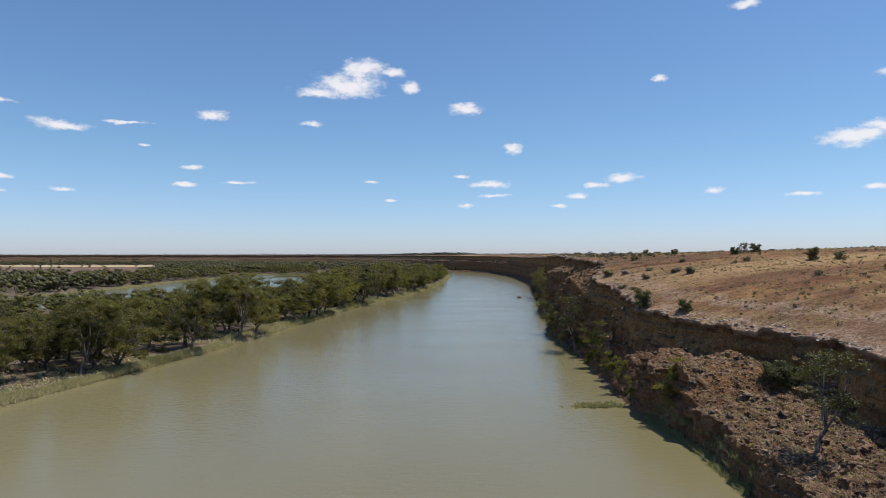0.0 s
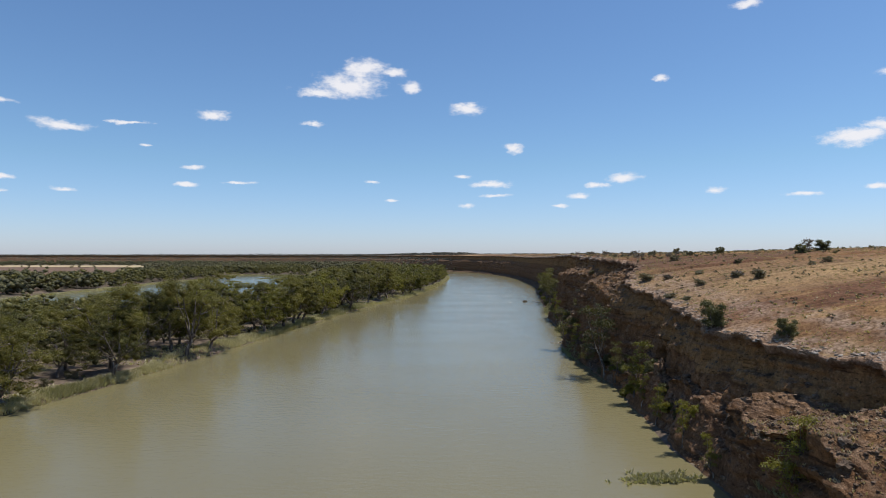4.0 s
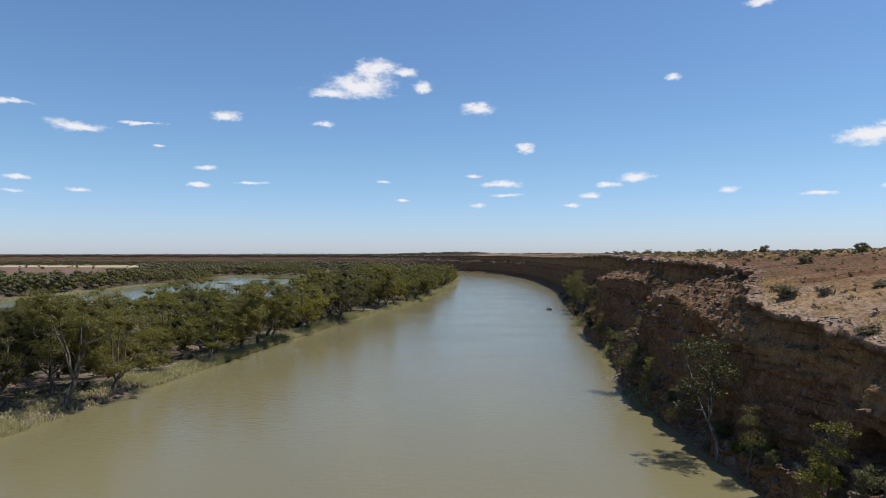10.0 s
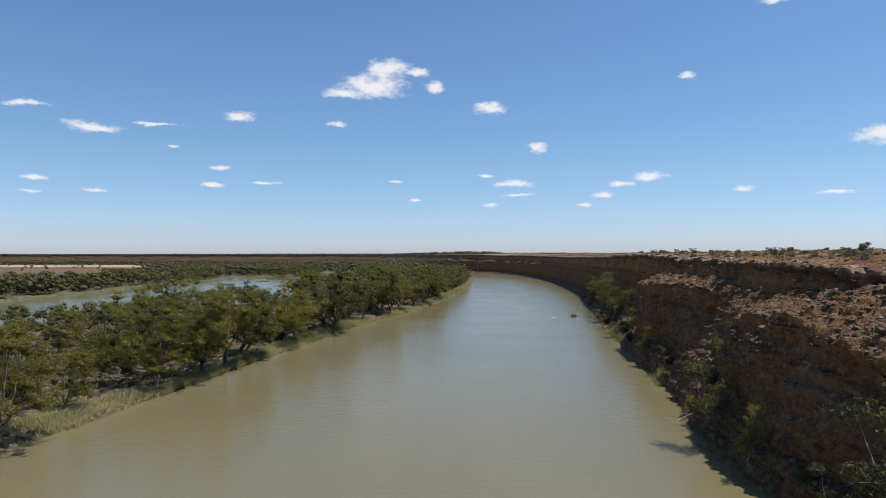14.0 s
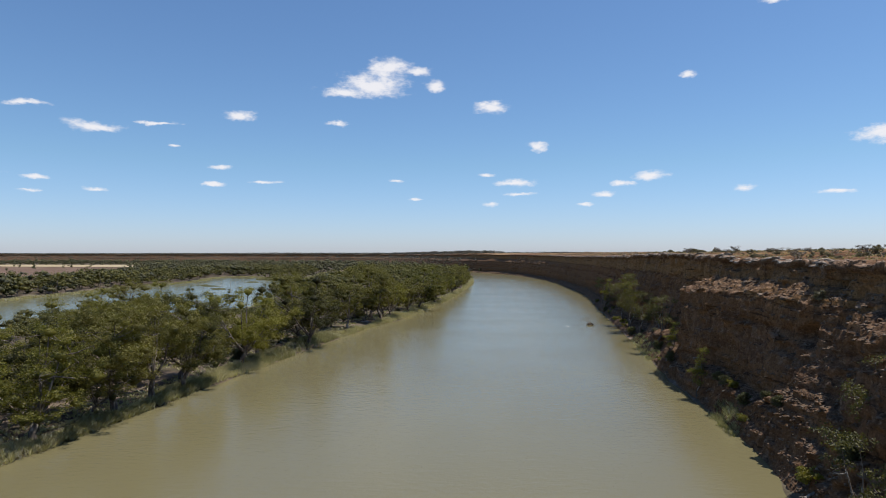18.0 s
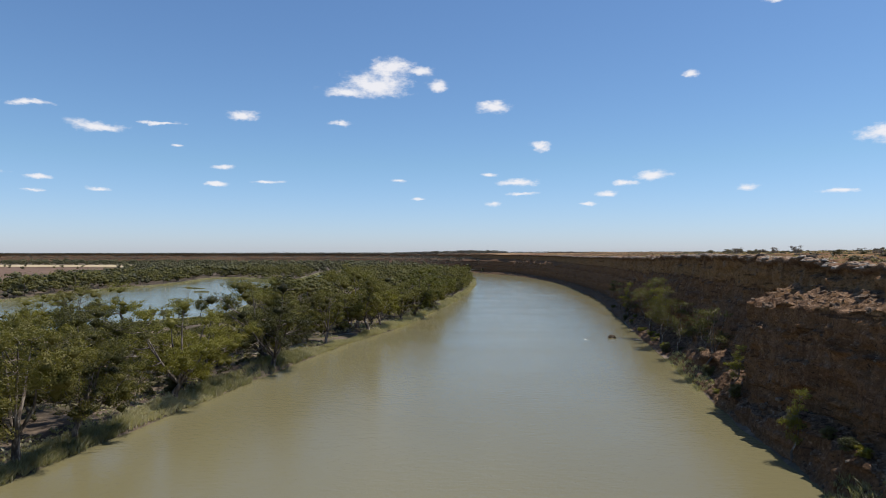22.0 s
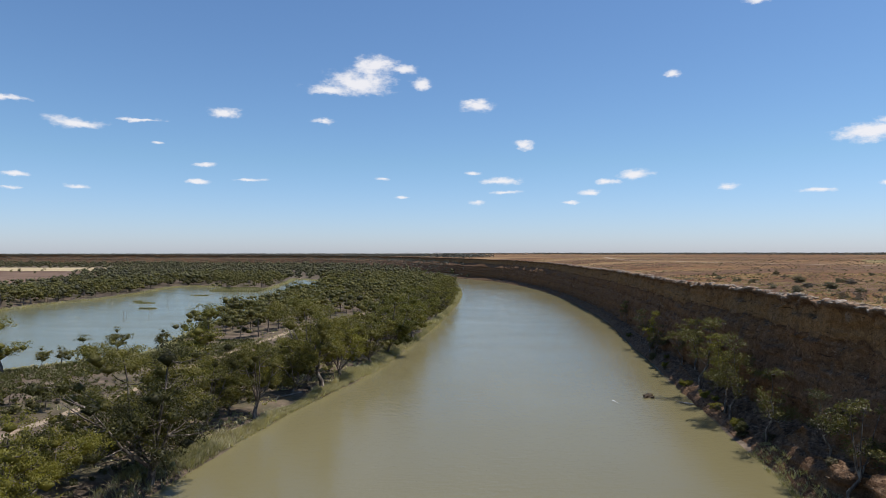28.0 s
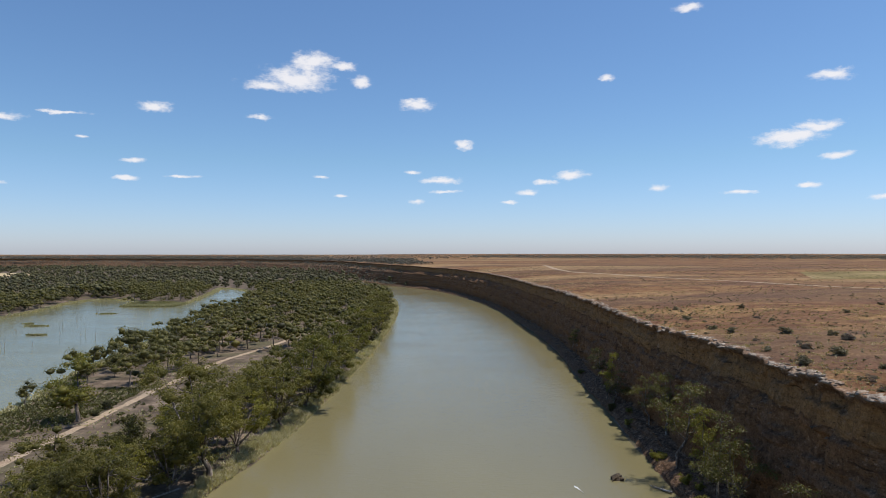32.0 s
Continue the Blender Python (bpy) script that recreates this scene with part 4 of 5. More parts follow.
# the rest of the wood: near trees one by one, the others as one mass
cand_x, cand_y = rng.uniform(-420, 0, 16000), rng.uniform(60, 1345, 16000)
inside = (signed_distance(cand_x, cand_y, river_poly) > 4) & (signed_distance(cand_x, cand_y, lagoon_poly) > 4)
mass = []
single = 0
lag = signed_distance(cand_x, cand_y, lagoon_poly)[inside]
for n, (x, y) in enumerate(zip(cand_x[inside], cand_y[inside])):
    shore = np.interp(y, left_curve[:, 1], left_curve[:, 0])
    if x > shore - 4 or x < -0.80 * y - 60:
        continue
    gap = (rng.uniform(7.5, 12) if y < 620 else rng.uniform(9.0, 14)) + (4.0 if y < 560 else 2.5) * max(0.0, float(wave(x, y, 0.035, 21)))
    tr = near_track(x, y)
    belt = shore - x < 30
    tx = np.interp(y, track_line[:, 1], track_line[:, 0])
    if tr < 5 or (430 < y < 740 and -8 < x - tx < 30) or (x > tx and y < 700 and tr < 45 and y > 470 and not belt and rng.rand() < 0.4):
        continue
    if belt and y < 620 and shore - x < 18 and rng.rand() < (0.65 if y < 330 else 0.3):
        continue
    if 475 < y < 640 and lag[n] < 42 and x < -90:
        continue
    low_cap = 13 - 0.22 * (y - 475) if 440 < y < 600 and x < -78 else 99
    if low_cap < 4:
        continue
    if x < -330 and y < 560 and rng.rand() < 0.5:
        continue
    if any((x - a) ** 2 + (y - b) ** 2 < gap * gap for a, b in placed):
        continue
    near = shore - x
    cap = 5 + 0.17 * (x - tx) if 430 < y < 740 and x > tx else 99
    cap = min(cap, 12) if 395 < y < 560 and near > 15 else cap
    cap = min(cap, low_cap)
    if single < 240 and ((near < 48 and y < 640) or (near < 20 and y < 980)) and y > 120:
        close = y < 420 and near < 40
        place_gum(x, y, min(cap, rng.uniform(10, 18) if near < 35 else rng.uniform(8, 14)), rng.randint(0, 40), 18.0 if close else 15.0, near_kinds if close else mid_kinds)
        single += 1
    else:
        mass.append((x, y, min(cap, rng.uniform(7.5, 15) if y < 560 else rng.uniform(11, 20))))
        placed.append((x, y))
for kind in near_kinds + mid_kinds + lagoon_kinds:
    for o in (*kind.children_recursive, kind):
        bpy.data.objects.remove(o)


def wood_mass(name, spots, base_z, count, size, material, label, seed, spread=0.46, lowest=0.30, trunks=True, clumps=13, bulk=0.165, fine=True, heart=0.55):
    """Many trees in one mesh: domed, clumped crowns, and stems where they would show."""
    r = np.random.RandomState(seed)
    cs, rs, ns, tv, tf = [], [], [], [], []
    for (x, y, h), z in zip(spots, base_z):
        wide, fat = r.uniform(0.75, 1.3), bulk * r.uniform(0.85, 1.2)
        for c in range(max(clumps // 3, 1)):
            a, q = 2.4 * c + r.uniform(-0.8, 0.8), (0.0 if c == 0 else r.uniform(0.45, 1.1))
            lr = h * fat * r.uniform(0.8, 1.35)
            lz = max(h * (0.97 - 0.40 * q * q * r.uniform(0.6, 1.5)) - lr, lowest * h + 0.4 * lr)
            lx, ly = x + spread * h * wide * q * math.cos(a), y + spread * h * wide * q * math.sin(a)
            for b in range(min(3, clumps)):
                e, g = 2.1 * b + r.uniform(-0.7, 0.7), r.uniform(0.25, 0.8)
                cs.append((lx + lr * g * math.cos(e), ly + lr * g * math.sin(e), z + lz + lr * r.uniform(-0.35, 0.45)))
                rs.append(lr * r.uniform(0.5, 0.85))
                ns.append(max(int(count / clumps * r.uniform(0.7, 1.3)), 2))
        if trunks:
            tube(tv, tf, [(x, y, z - 0.5), (x + r.uniform(-0.8, 0.8), y, z + h * 0.35), (x + r.uniform(-1.5, 1.5), y + r.uniform(-1, 1), z + h * 0.7)], [h * 0.022, h * 0.017, h * 0.006], 4)
    v, f = joined(cores(cs, rs, r, heart, 0.72, fine), sprays(cs, np.array(rs) * 1.28, ns, size, r, 0.72))
    mats = [material, M_BARK]
    if trunks:
        f2 = np.array(tf) + len(v)
        f2 = np.vstack([f2[:, [0, 1, 2]], f2[:, [0, 2, 3]]])
        n1 = len(f)
        v, f = np.vstack([v, np.array(tv)]), np.vstack([f, f2])
    me = mesh_np(name, v, f, mats)
    if trunks:
        me.polygons.foreach_set("material_index", (np.arange(len(f)) >= n1).astype(np.int32))
    return tagged(part_np(name, me), label, "woodland", kind="stuff")


# low scrub under and between the trees of the floodplain
ur = np.random.RandomState(36)
ux, uy = ur.uniform(-190, -60, 5200), ur.uniform(180, 640, 5200)
us = np.interp(uy, left_curve[:, 1], left_curve[:, 0]) - ux
ok = (us > 8) & (us < 85) & (wave(ux, uy, 0.09, 37) > -0.15) & (signed_distance(ux, uy, lagoon_poly) > 3) & (np.abs(ux - np.interp(uy, track_line[:, 1], track_line[:, 0])) > 3.2)
ok &= ((uy > 395) & (uy < 530)) | (ur.rand(5200) < 0.3)
scrub = [(a, b, h) for a, b, h in zip(ux[ok], uy[ok], ur.uniform(0.7, 2.3, 5200)[ok])]
wood_mass("floodplain_scrub", scrub, low_height(ux[ok], uy[ok]) - 0.1, 70, 0.34, M_BUSH, "low olive scrub under the floodplain trees", 38, 0.75, 0.0, False, 6, 0.36, False, 0.6)

mz = low_height(np.array([p[0] for p in mass]), np.array([p[1] for p in mass]))
close_mass = [i for i, p in enumerate(mass) if p[1] < 700]
far_mass = [i for i, p in enumerate(mass) if p[1] >= 700]
wood_mass("floodplain_wood", [mass[i] for i in close_mass], mz[close_mass], 1000, 0.46, M_WOOD, "open gum woodland on the brown floodplain", 31, 0.40, 0.16, clumps=15, bulk=0.20, heart=0.62)
wood_mass("island_wood", [mass[i] for i in far_mass], mz[far_mass], 400, 0.75, M_WOOD, "dense gum woodland between river and lagoon", 32, 0.42, 0.18, trunks=True, clumps=12, bulk=0.21, heart=0.62)

# far woods across the lagoon and up the valley
far_spots = []
taken = {}
for x, y in zip(rng.uniform(-2600, 60, 110000), 560 + 2140 * rng.rand(110000) ** 0.8):
    if x < -0.80 * y - 80 or (y < 1360 and x > -340):
        continue
    field = x < -0.40 * y - 75 and 860 < y < 2080
    if field and rng.rand() < 0.996:
        continue
    if y > 1150 and float(wave(x, y, 0.012, 41)) + 0.5 * float(wave(x, y, 0.045, 44)) < -0.62:
        continue
    gap = 11.5 + 5.0 * (y - 560) / 1000
    cell = (int(x / gap), int(y / gap))
    if cell in taken:
        continue
    taken[cell] = 1
    far_spots.append((x, y, 13.0 + 3.5 * float(wave(x, y, 0.02, 43)) + rng.uniform(-5, 6) if not field else rng.uniform(6, 10)))
fx, fy = np.array([p[0] for p in far_spots]), np.array([p[1] for p in far_spots])
ok = (signed_distance(fx, fy, river_poly) > 6) & (signed_distance(fx, fy, lagoon_poly) > 6)
far_spots = [p for p, k in zip(far_spots, ok) if k]
wood_mass("valley_wood", far_spots, [1.6] * len(far_spots), 80, 1.25, M_FARWOOD, "distant dark-green gum woodland on the valley floor", 33, trunks=False, lowest=0.10, clumps=9, bulk=0.29, spread=0.36, heart=0.72, fine=False)


def reed_strip(name, xs, ys, zs, heights, material, label, seed, width=0.10, blades=6):
    r = np.random.RandomState(seed)
    n = len(xs) * blades
    p = np.repeat(np.stack([xs, ys, zs], 1), blades, 0) + np.c_[r.normal(0, 0.22, (n, 2)), np.zeros(n)]
    h = np.repeat(heights, blades) * r.uniform(0.6, 1.15, n)
    a = r.uniform(0, 6.28, n)
    side = np.stack([np.cos(a), np.sin(a), np.zeros(n)], 1) * width
    tip = p + np.c_[r.normal(0, 0.55, (n, 2)) * h[:, None], h]
    mid = (p + tip) / 2 + np.c_[np.zeros((n, 2)), h * 0.08]
    # every blade is a kite: lower quad, and a quad tip made narrow
    v = np.stack([p - side * 0.6, p + side * 0.6, mid + side, tip + side * 0.12, tip - side * 0.12, mid - side], 1).reshape(-1, 3)
    i = np.arange(n)[:, None] * 6
    f = np.vstack([np.hstack([i, i + 1, i + 2, i + 5]), np.hstack([i + 5, i + 2, i + 3, i + 4])])
    return tagged(part_np(name, mesh_np(name, v, f, material)), label, "reeds", kind="stuff")


def along_left(n, y0, y1, wide, seed, power=1.0):
    r = np.random.RandomState(seed)
    y = y0 + (y1 - y0) * r.rand(n) ** power
    x = np.interp(y, left_curve[:, 1], left_curve[:, 0])
    w = wide * (0.55 + 0.45 * wave(y, y * 0, 0.09, 51)) + 1.2
    x = x - r.rand(n) ** 0.8 * w + 0.6
    z = low_height(x, y)
    return x, y, np.maximum(z, -0.05)


x, y, z = along_left(15000, 110, 720, 8.5, 61)
bare = (wave(x * 0, y, 0.07, 59) < -0.42) & (np.random.RandomState(60).rand(len(x)) < 0.8)
x, y, z = x[~bare], y[~bare], z[~bare]
keep = wave(x, y, 0.05, 62) > -0.15
reed_strip("dry_reeds", x[keep], y[keep], z[keep], 1.2 + 0.5 * wave(x[keep], y[keep], 0.2, 69), M_REED, "pale dry reeds along the water's edge", 63, 0.075)
reed_strip("green_reeds", x[~keep], y[~keep], z[~keep], np.full((~keep).sum(), 1.6), M_GREEN_REED, "green reeds along the low river bank", 64, 0.075)
x, y, z = along_left(3500, 720, 1150, 5.0, 65)
reed_strip("bank_reeds", x, y, z, np.full(len(x), 1.6), M_REED, "pale reeds along the far river bank", 66, 0.3)
# reeds round the lagoon
t = rng.randint(0, len(lagoon_poly), 7000)
px, py = lagoon_poly[t, 0] + rng.normal(0, 2.2, 7000), lagoon_poly[t, 1] + rng.normal(0, 2.2, 7000)
reed_strip("lagoon_reeds", px, py, np.maximum(low_height(px, py), -0.1), rng.uniform(0.8, 1.6, 7000), M_REED, "pale reeds round the lagoon's edge", 67, 0.3)
t = np.random.RandomState(56)
px, py = t.uniform(-200, -80, 14000), t.uniform(475, 640, 14000)
ld = signed_distance(px, py, lagoon_poly)
ok = (ld > 0.5) & (ld < 40) & (np.abs(px - np.interp(py, track_line[:, 1], track_line[:, 0])) > 3.5) & (wave(px, py, 0.10, 57) > -0.7)
px, py = px[ok], py[ok]
reed_strip("lagoon_flat_growth", px, py, low_height(px, py), t.uniform(0.4, 1.1, len(px)), M_BUSH, "dark olive low growth on the flat beside the lagoon", 58, 0.3, 5)
px, py = rng.uniform(-285, -228, 2500), rng.uniform(1060, 1100, 2500)
reed_strip("reed_point", px, py, np.maximum(low_height(px, py), -0.1), np.full(2500, 1.8), M_GREEN_REED, "green reed bed on a point in the lagoon", 68, 0.35)


def ribbon(name, line, width, material, label, lift=0.06, category="track"):
    t = np.gradient(line, axis=0)
    t /= np.linalg.norm(t, axis=1)[:, None]
    n = np.stack([t[:, 1], -t[:, 0]], 1)
    v = []
    for k in np.linspace(-1, 1, 5):
        jit = 0.25 * wave(line[:, 0] * 3, line[:, 1] * 3, 0.3, int(80 + 3 * k)) if abs(k) == 1 else 0
        q = line + n * (k * width / 2 + jit)[..., None] if abs(k) == 1 else line + n * (k * width / 2)
        v.append(np.c_[q, low_height(q[:, 0], q[:, 1]) + lift - 0.05 * abs(k)])
    v = np.stack(v, 1).reshape(-1, 3)
    return tagged(part_np(name, smooth(mesh_np(name, v, grid_faces(len(line), 5)[:, ::-1], material))), label, category, kind="structure")


ribbon("dirt_track", track_line, 3.3, M_TRACK, "pale dirt track between the gum trees")


def field_sheet(name, corners, material, label, z):
    (x0, y0), (x1, y1), (x2, y2), (x3, y3) = corners
    v = []
    for a in np.linspace(0, 1, 13):
        for b in np.linspace(0, 1, 9):
            x = (x0 * (1 - b) + x1 * b) * (1 - a) + (x3 * (1 - b) + x2 * b) * a
            y = (y0 * (1 - b) + y1 * b) * (1 - a) + (y3 * (1 - b) + y2 * b) * a
            v.append((x, y, z + 0.5 * float(wave(x, y, 0.01, 90))))
    tagged(part_np(name, smooth(mesh_np(name, v, grid_faces(13, 9), material))), label, "field", kind="structure")


field_sheet("ploughed_field", [(-1750, 880), (-480, 880), (-760, 1960), (-2600, 1960)], M_FIELD, "brown bare field beyond the lagoon", 2.9)
field_sheet("stubble_field", [(-1150, 1760), (-770, 1720), (-880, 2060), (-1900, 2060)], M_STRAW_FIELD, "pale straw-coloured stubble field beyond the lagoon", 3.8)


def scrub_line(name, spots, count, size, material, label, seed):
    z = plateau_height(np.array([p[0] for p in spots]), np.array([p[1] for p in spots]))
    wood_mass(name, spots, z - 0.5, count, size, material, label, seed, 0.5, 0.1, False, 2, 0.3, False)


# low scrub on the far plateau and along the far bluff
spots = []
EDGE = ([-4300, -2000, -900, -450, -230, -120, -40, 60], [2720, 2690, 2610, 2400, 2100, 1850, 1620, 1480])
while len(spots) < 12000:
    a, d = rng.uniform(-0.95, 1.05), rng.uniform(1500, 4500)
    x, y = d * math.sin(a), 300 + d * math.cos(a)
    if rng.rand() < 0.5:
        x = rng.uniform(-2700, 60)
        y = np.interp(x, *EDGE) + 8 + 800 * rng.rand() ** 2.5
        d = math.hypot(x, y - 300)
    edge = np.interp(x, *EDGE)
    if x < 60 and y < edge:
        continue
    if x > 60 and d < 1700:
        continue
    band = float(wave(x * 0.25, y, 0.0065, 95)) + 0.25 * float(wave(x, y, 0.02, 96))
    if band < (-0.75 if x < 250 else -0.3 if 1900 < d < 2700 else 0.25):
        continue
    spots.append((x, y, rng.uniform(3, 6.5)))
for _ in range(4200):
    a, d = rng.uniform(0.12, 1.05), rng.uniform(2000, 3300)
    spots.append((d * math.sin(a), 300 + d * math.cos(a), rng.uniform(3.5, 7)))
scrub_line("plateau_scrub", spots, 10, 2.6, M_HAZY_MALLEE, "dark low mallee scrub on the far plateau", 34)
spots = []
esc = spline([(9, 1442)] + ESCARPMENT, 7.0)
run = np.gradient(esc, axis=0)
run /= np.linalg.norm(run, axis=1)[:, None]
z = []
for (x, y), t in zip(esc, run):
    for _ in range(13):
        d = rng.uniform(-6, 72)
        a, b = x + t[1] * d + rng.normal(0, 3) * t[0], y - t[0] * d + rng.normal(0, 3) * t[1]
        spots.append((a, b, rng.uniform(2.5, 6)))
        z.append(max(bluff_z(a, b), 1.5) - 0.3)
wood_mass("bluff_scrub", spots, z, 10, 2.0, M_HAZY_MALLEE, "dark scrub on the far valley bluff", 35, 0.5, 0.1, False, 2, 0.3, False)

# dry grass and litter under the trees
gx = rng.uniform(-1, 0, 12000) ** 2 * -85
gy = rng.uniform(130, 700, 12000)
gx = np.interp(gy, left_curve[:, 1], left_curve[:, 0]) - 5 + gx
ok = (wave(gx, gy, 0.11, 97) > -0.1) & (signed_distance(gx, gy, lagoon_poly) > 2)
gx, gy = gx[ok], gy[ok]
reed_strip("floodplain_grass", gx, gy, low_height(gx, gy), rng.uniform(0.2, 0.75, len(gx)), M_REED, "dry grey grass and litter on the floodplain", 98, 0.22, 4)


# ---- plants of the cliff and the plateau ----
def make_shrub(seed, H, W, count, size, leaves, name="shrub", stems=7, twiggy=False):
    """A many-stemmed bush: woody stems and a ragged crown that reaches the ground."""
    r = np.random.RandomState(seed)
    v, f, cs, rs = [], [], [], []
    for k in range(stems):
        a, q = r.uniform(0, 6.28), r.uniform(0.15, 0.5) * W
        tip = Vector((q * math.cos(a), q * math.sin(a), H * r.uniform(0.35, 0.85)))
        tube(v, f, bend((0.05 * math.cos(a), 0.05 * math.sin(a), -0.2), tip, 0.1 * H, r, 3), [0.03 * H, 0.022 * H, 0.015 * H, 0.006 * H], 5)
        cs.append(tip), rs.append(r.uniform(0.16, 0.30) * W)
        cs.append(Vector((tip.x * 1.05, tip.y * 1.05, H * 0.16))), rs.append(r.uniform(0.13, 0.2) * W)
        cs.append(tip * 0.65 + Vector((r.uniform(-0.2, 0.2) * W, r.uniform(-0.2, 0.2) * W, 0))), rs.append(r.uniform(0.14, 0.24) * W)
    shrub = new(name)
    part_np("wood", mesh_np("wood", v, f, M_DEADWOOD if twiggy else M_BARK), shrub)
    w = np.array(rs) ** 2
    cv, cf = joined(cores(cs, rs, r, 0.3 if twiggy else 0.5, min(0.9, 0.9 * H / W)), sprays(cs, rs, np.maximum((count * w / w.sum()).astype(int), 3), size, r, min(0.9, 0.9 * H / W)))
    cv[:, 2] = np.maximum(cv[:, 2], 0.02)
    part_np("foliage", mesh_np("foliage", cv, cf, leaves), shrub)
    return shrub


def drop_kind(kinds):
    for kind in kinds:
        for o in (*kind.children_recursive, kind):
            bpy.data.objects.remove(o)


# slender gums that lean from the foot of the cliff: x, y, height
CLIFF_GUMS = [(53, 90, 15), (46, 129, 13), (46.5, 177, 8), (46.5, 189, 7), (46.5, 196, 13), (46.5, 228, 20), (47, 217, 10), (48, 244, 9), (48, 266, 10), (48, 281, 15), (46, 160, 8), (46, 147, 7), (55, 296, 13), (58, 365, 12), (73, 446, 12), (69, 434, 18), (70, 493, 20), (75, 497, 21),
              (80, 513, 17), (79, 524, 22), (86, 547, 18), (86, 560, 14), (87, 594, 13), (87, 604, 18), (90, 624, 16), (103, 698, 14), (105, 712, 10), (73, 470, 17), (60, 402, 10)]
slim = []
for k in range(5):
    kind = make_gum(300 + k, 15, (6.5, 6, 7, 5, 6.5)[k], 3200, 0.27, M_GUM_BRIGHT if k == 3 else M_CLIFF_GUM, lean=0.45, lobe=1.25, forks=(4, 4, 5, 3, 4)[k], low=0.3, sparse=1.1, heart=0.0, split=True)
    tagged(kind, ("slender gum tree with thin olive crown at the cliff foot", "young gum tree with bright yellow-green crown under the cliff")[k == 3], "tree", "gum trees below the cliff")
    slim.append(kind)
for i, (x, y, h) in enumerate(CLIFF_GUMS):
    edge = float(np.interp(y, right_curve[:, 1], right_curve[:, 0]))
    foot = x < edge + 3.5 and y < 400
    x = edge + 0.6 if foot else max(x, edge + 2.8)
    z = min(bluff_z(x, y), 1.8 if foot else 9.0)
    copy_thing(slim[3 if 120 < y < 200 else i % 5], scaled(x, y, z - 0.3, rng.uniform(0, 360), h / 15 * rng.uniform(0.85, 1.15), h / 15))
drop_kind(slim)

bushes = []
for k, (H, W, n, size, mt, lab) in enumerate((
        (3.1, 3.3, 5600, 0.15, M_BUSH, "dense olive-green bush growing from the cliff"), (2.0, 3.0, 2000, 0.24, M_GUM_BRIGHT, "bright yellow-green bush at the water's edge"),
        (1.3, 2.4, 1500, 0.16, M_SALTBUSH, "low grey-green saltbush on dry ground"), (1.0, 2.0, 900, 0.18, M_DRYBUSH, "small dry brown bush on the plateau"),
        (1.9, 2.6, 2000, 0.16, M_SALTBUSH, "rounded grey-green bush on the plateau"), (2.8, 3.4, 900, 0.2, M_DRYBUSH, "twiggy half-dead bush near the cliff rim"))):
    kind = make_shrub(400 + k, H, W, n, size, mt, twiggy=k in (3, 5))
    tagged(kind, lab, "bush", "bushes on the cliff and plateau")
    bushes.append(kind)


def place_bush(x, y, k, s, sink=0.15, z=None):
    copy_thing(bushes[k], scaled(x, y, (bluff_z(x, y) if z is None else z) - sink, rng.uniform(0, 360), s, s * rng.uniform(0.85, 1.15)))


# bushes of the plateau that stand out: x, y, kind, size
MARKED = [(53.5, 169, 0, 1.7), (58.5, 152.5, 0, 1.05), (99.5, 272, 0, 1.0), (127, 257, 0, 1.5), (114, 247, 0, 1.1), (104, 217, 4, 0.9), (118, 202, 0, 1.4), (120, 192, 4, 1.5), (124, 262, 5, 1.5),
          (74, 226, 2, 1.2), (77, 212, 2, 1.1), (80, 206, 2, 1.5), (78.5, 214, 3, 1.6), (90, 238, 4, 0.8), (67, 209, 2, 1.2), (58, 205, 2, 1.3), (59, 198, 2, 1.2), (77, 255, 4, 1.1)]
MARKED_FAR = [(123, 621, 4, 1.3), (110, 585, 2, 1.6), (111.5, 573, 2, 1.2), (102.5, 552, 2, 1.7), (105, 546, 2, 1.6), (95, 510, 2, 1.2), (117, 538, 2, 2.0), (105, 512, 3, 1.8), (93, 493, 2, 1.9),
              (105.5, 501, 2, 1.9), (125, 524, 3, 2.0), (102.5, 484, 2, 1.6), (132, 578, 3, 1.5), (134, 571, 2, 1.2), (102, 527, 3, 1.2), (59.8, 230, 2, 1.7), (65, 228, 3, 1.3), (108, 337, 4, 1.6)]
for x, y, k, s in MARKED + MARKED_FAR:
    place_bush(x, y, k, s * (0.8 if y > 400 else 1.0))


def rim_point(y, off):
    """A place on the plateau, off metres behind the rim, at about the given y."""
    i = int(np.argmin(np.abs(bluff_line[:4000, 1] - y)))
    t = bluff_line[i + 20] - bluff_line[i - 20]
    t /= np.linalg.norm(t)
    d = np.interp(y, [r[0] for r in RIM], [r[1] for r in RIM]) + off
    return bluff_line[i, 0] + t[1] * d, bluff_line[i, 1] - t[0] * d


for _ in range(96):
    x, y = rim_point(rng.uniform(255, 480), rng.uniform(2.5, 24))
    place_bush(x, y, int(rng.choice([2, 4, 5, 3, 5, 2])), rng.uniform(0.4, 0.95))
for _ in range(70):
    x, y = rim_point(rng.uniform(130, 640), rng.uniform(8, 150))
    place_bush(x, y, int(rng.choice([2, 3, 2, 3, 4])), rng.uniform(0.45, 1.15))
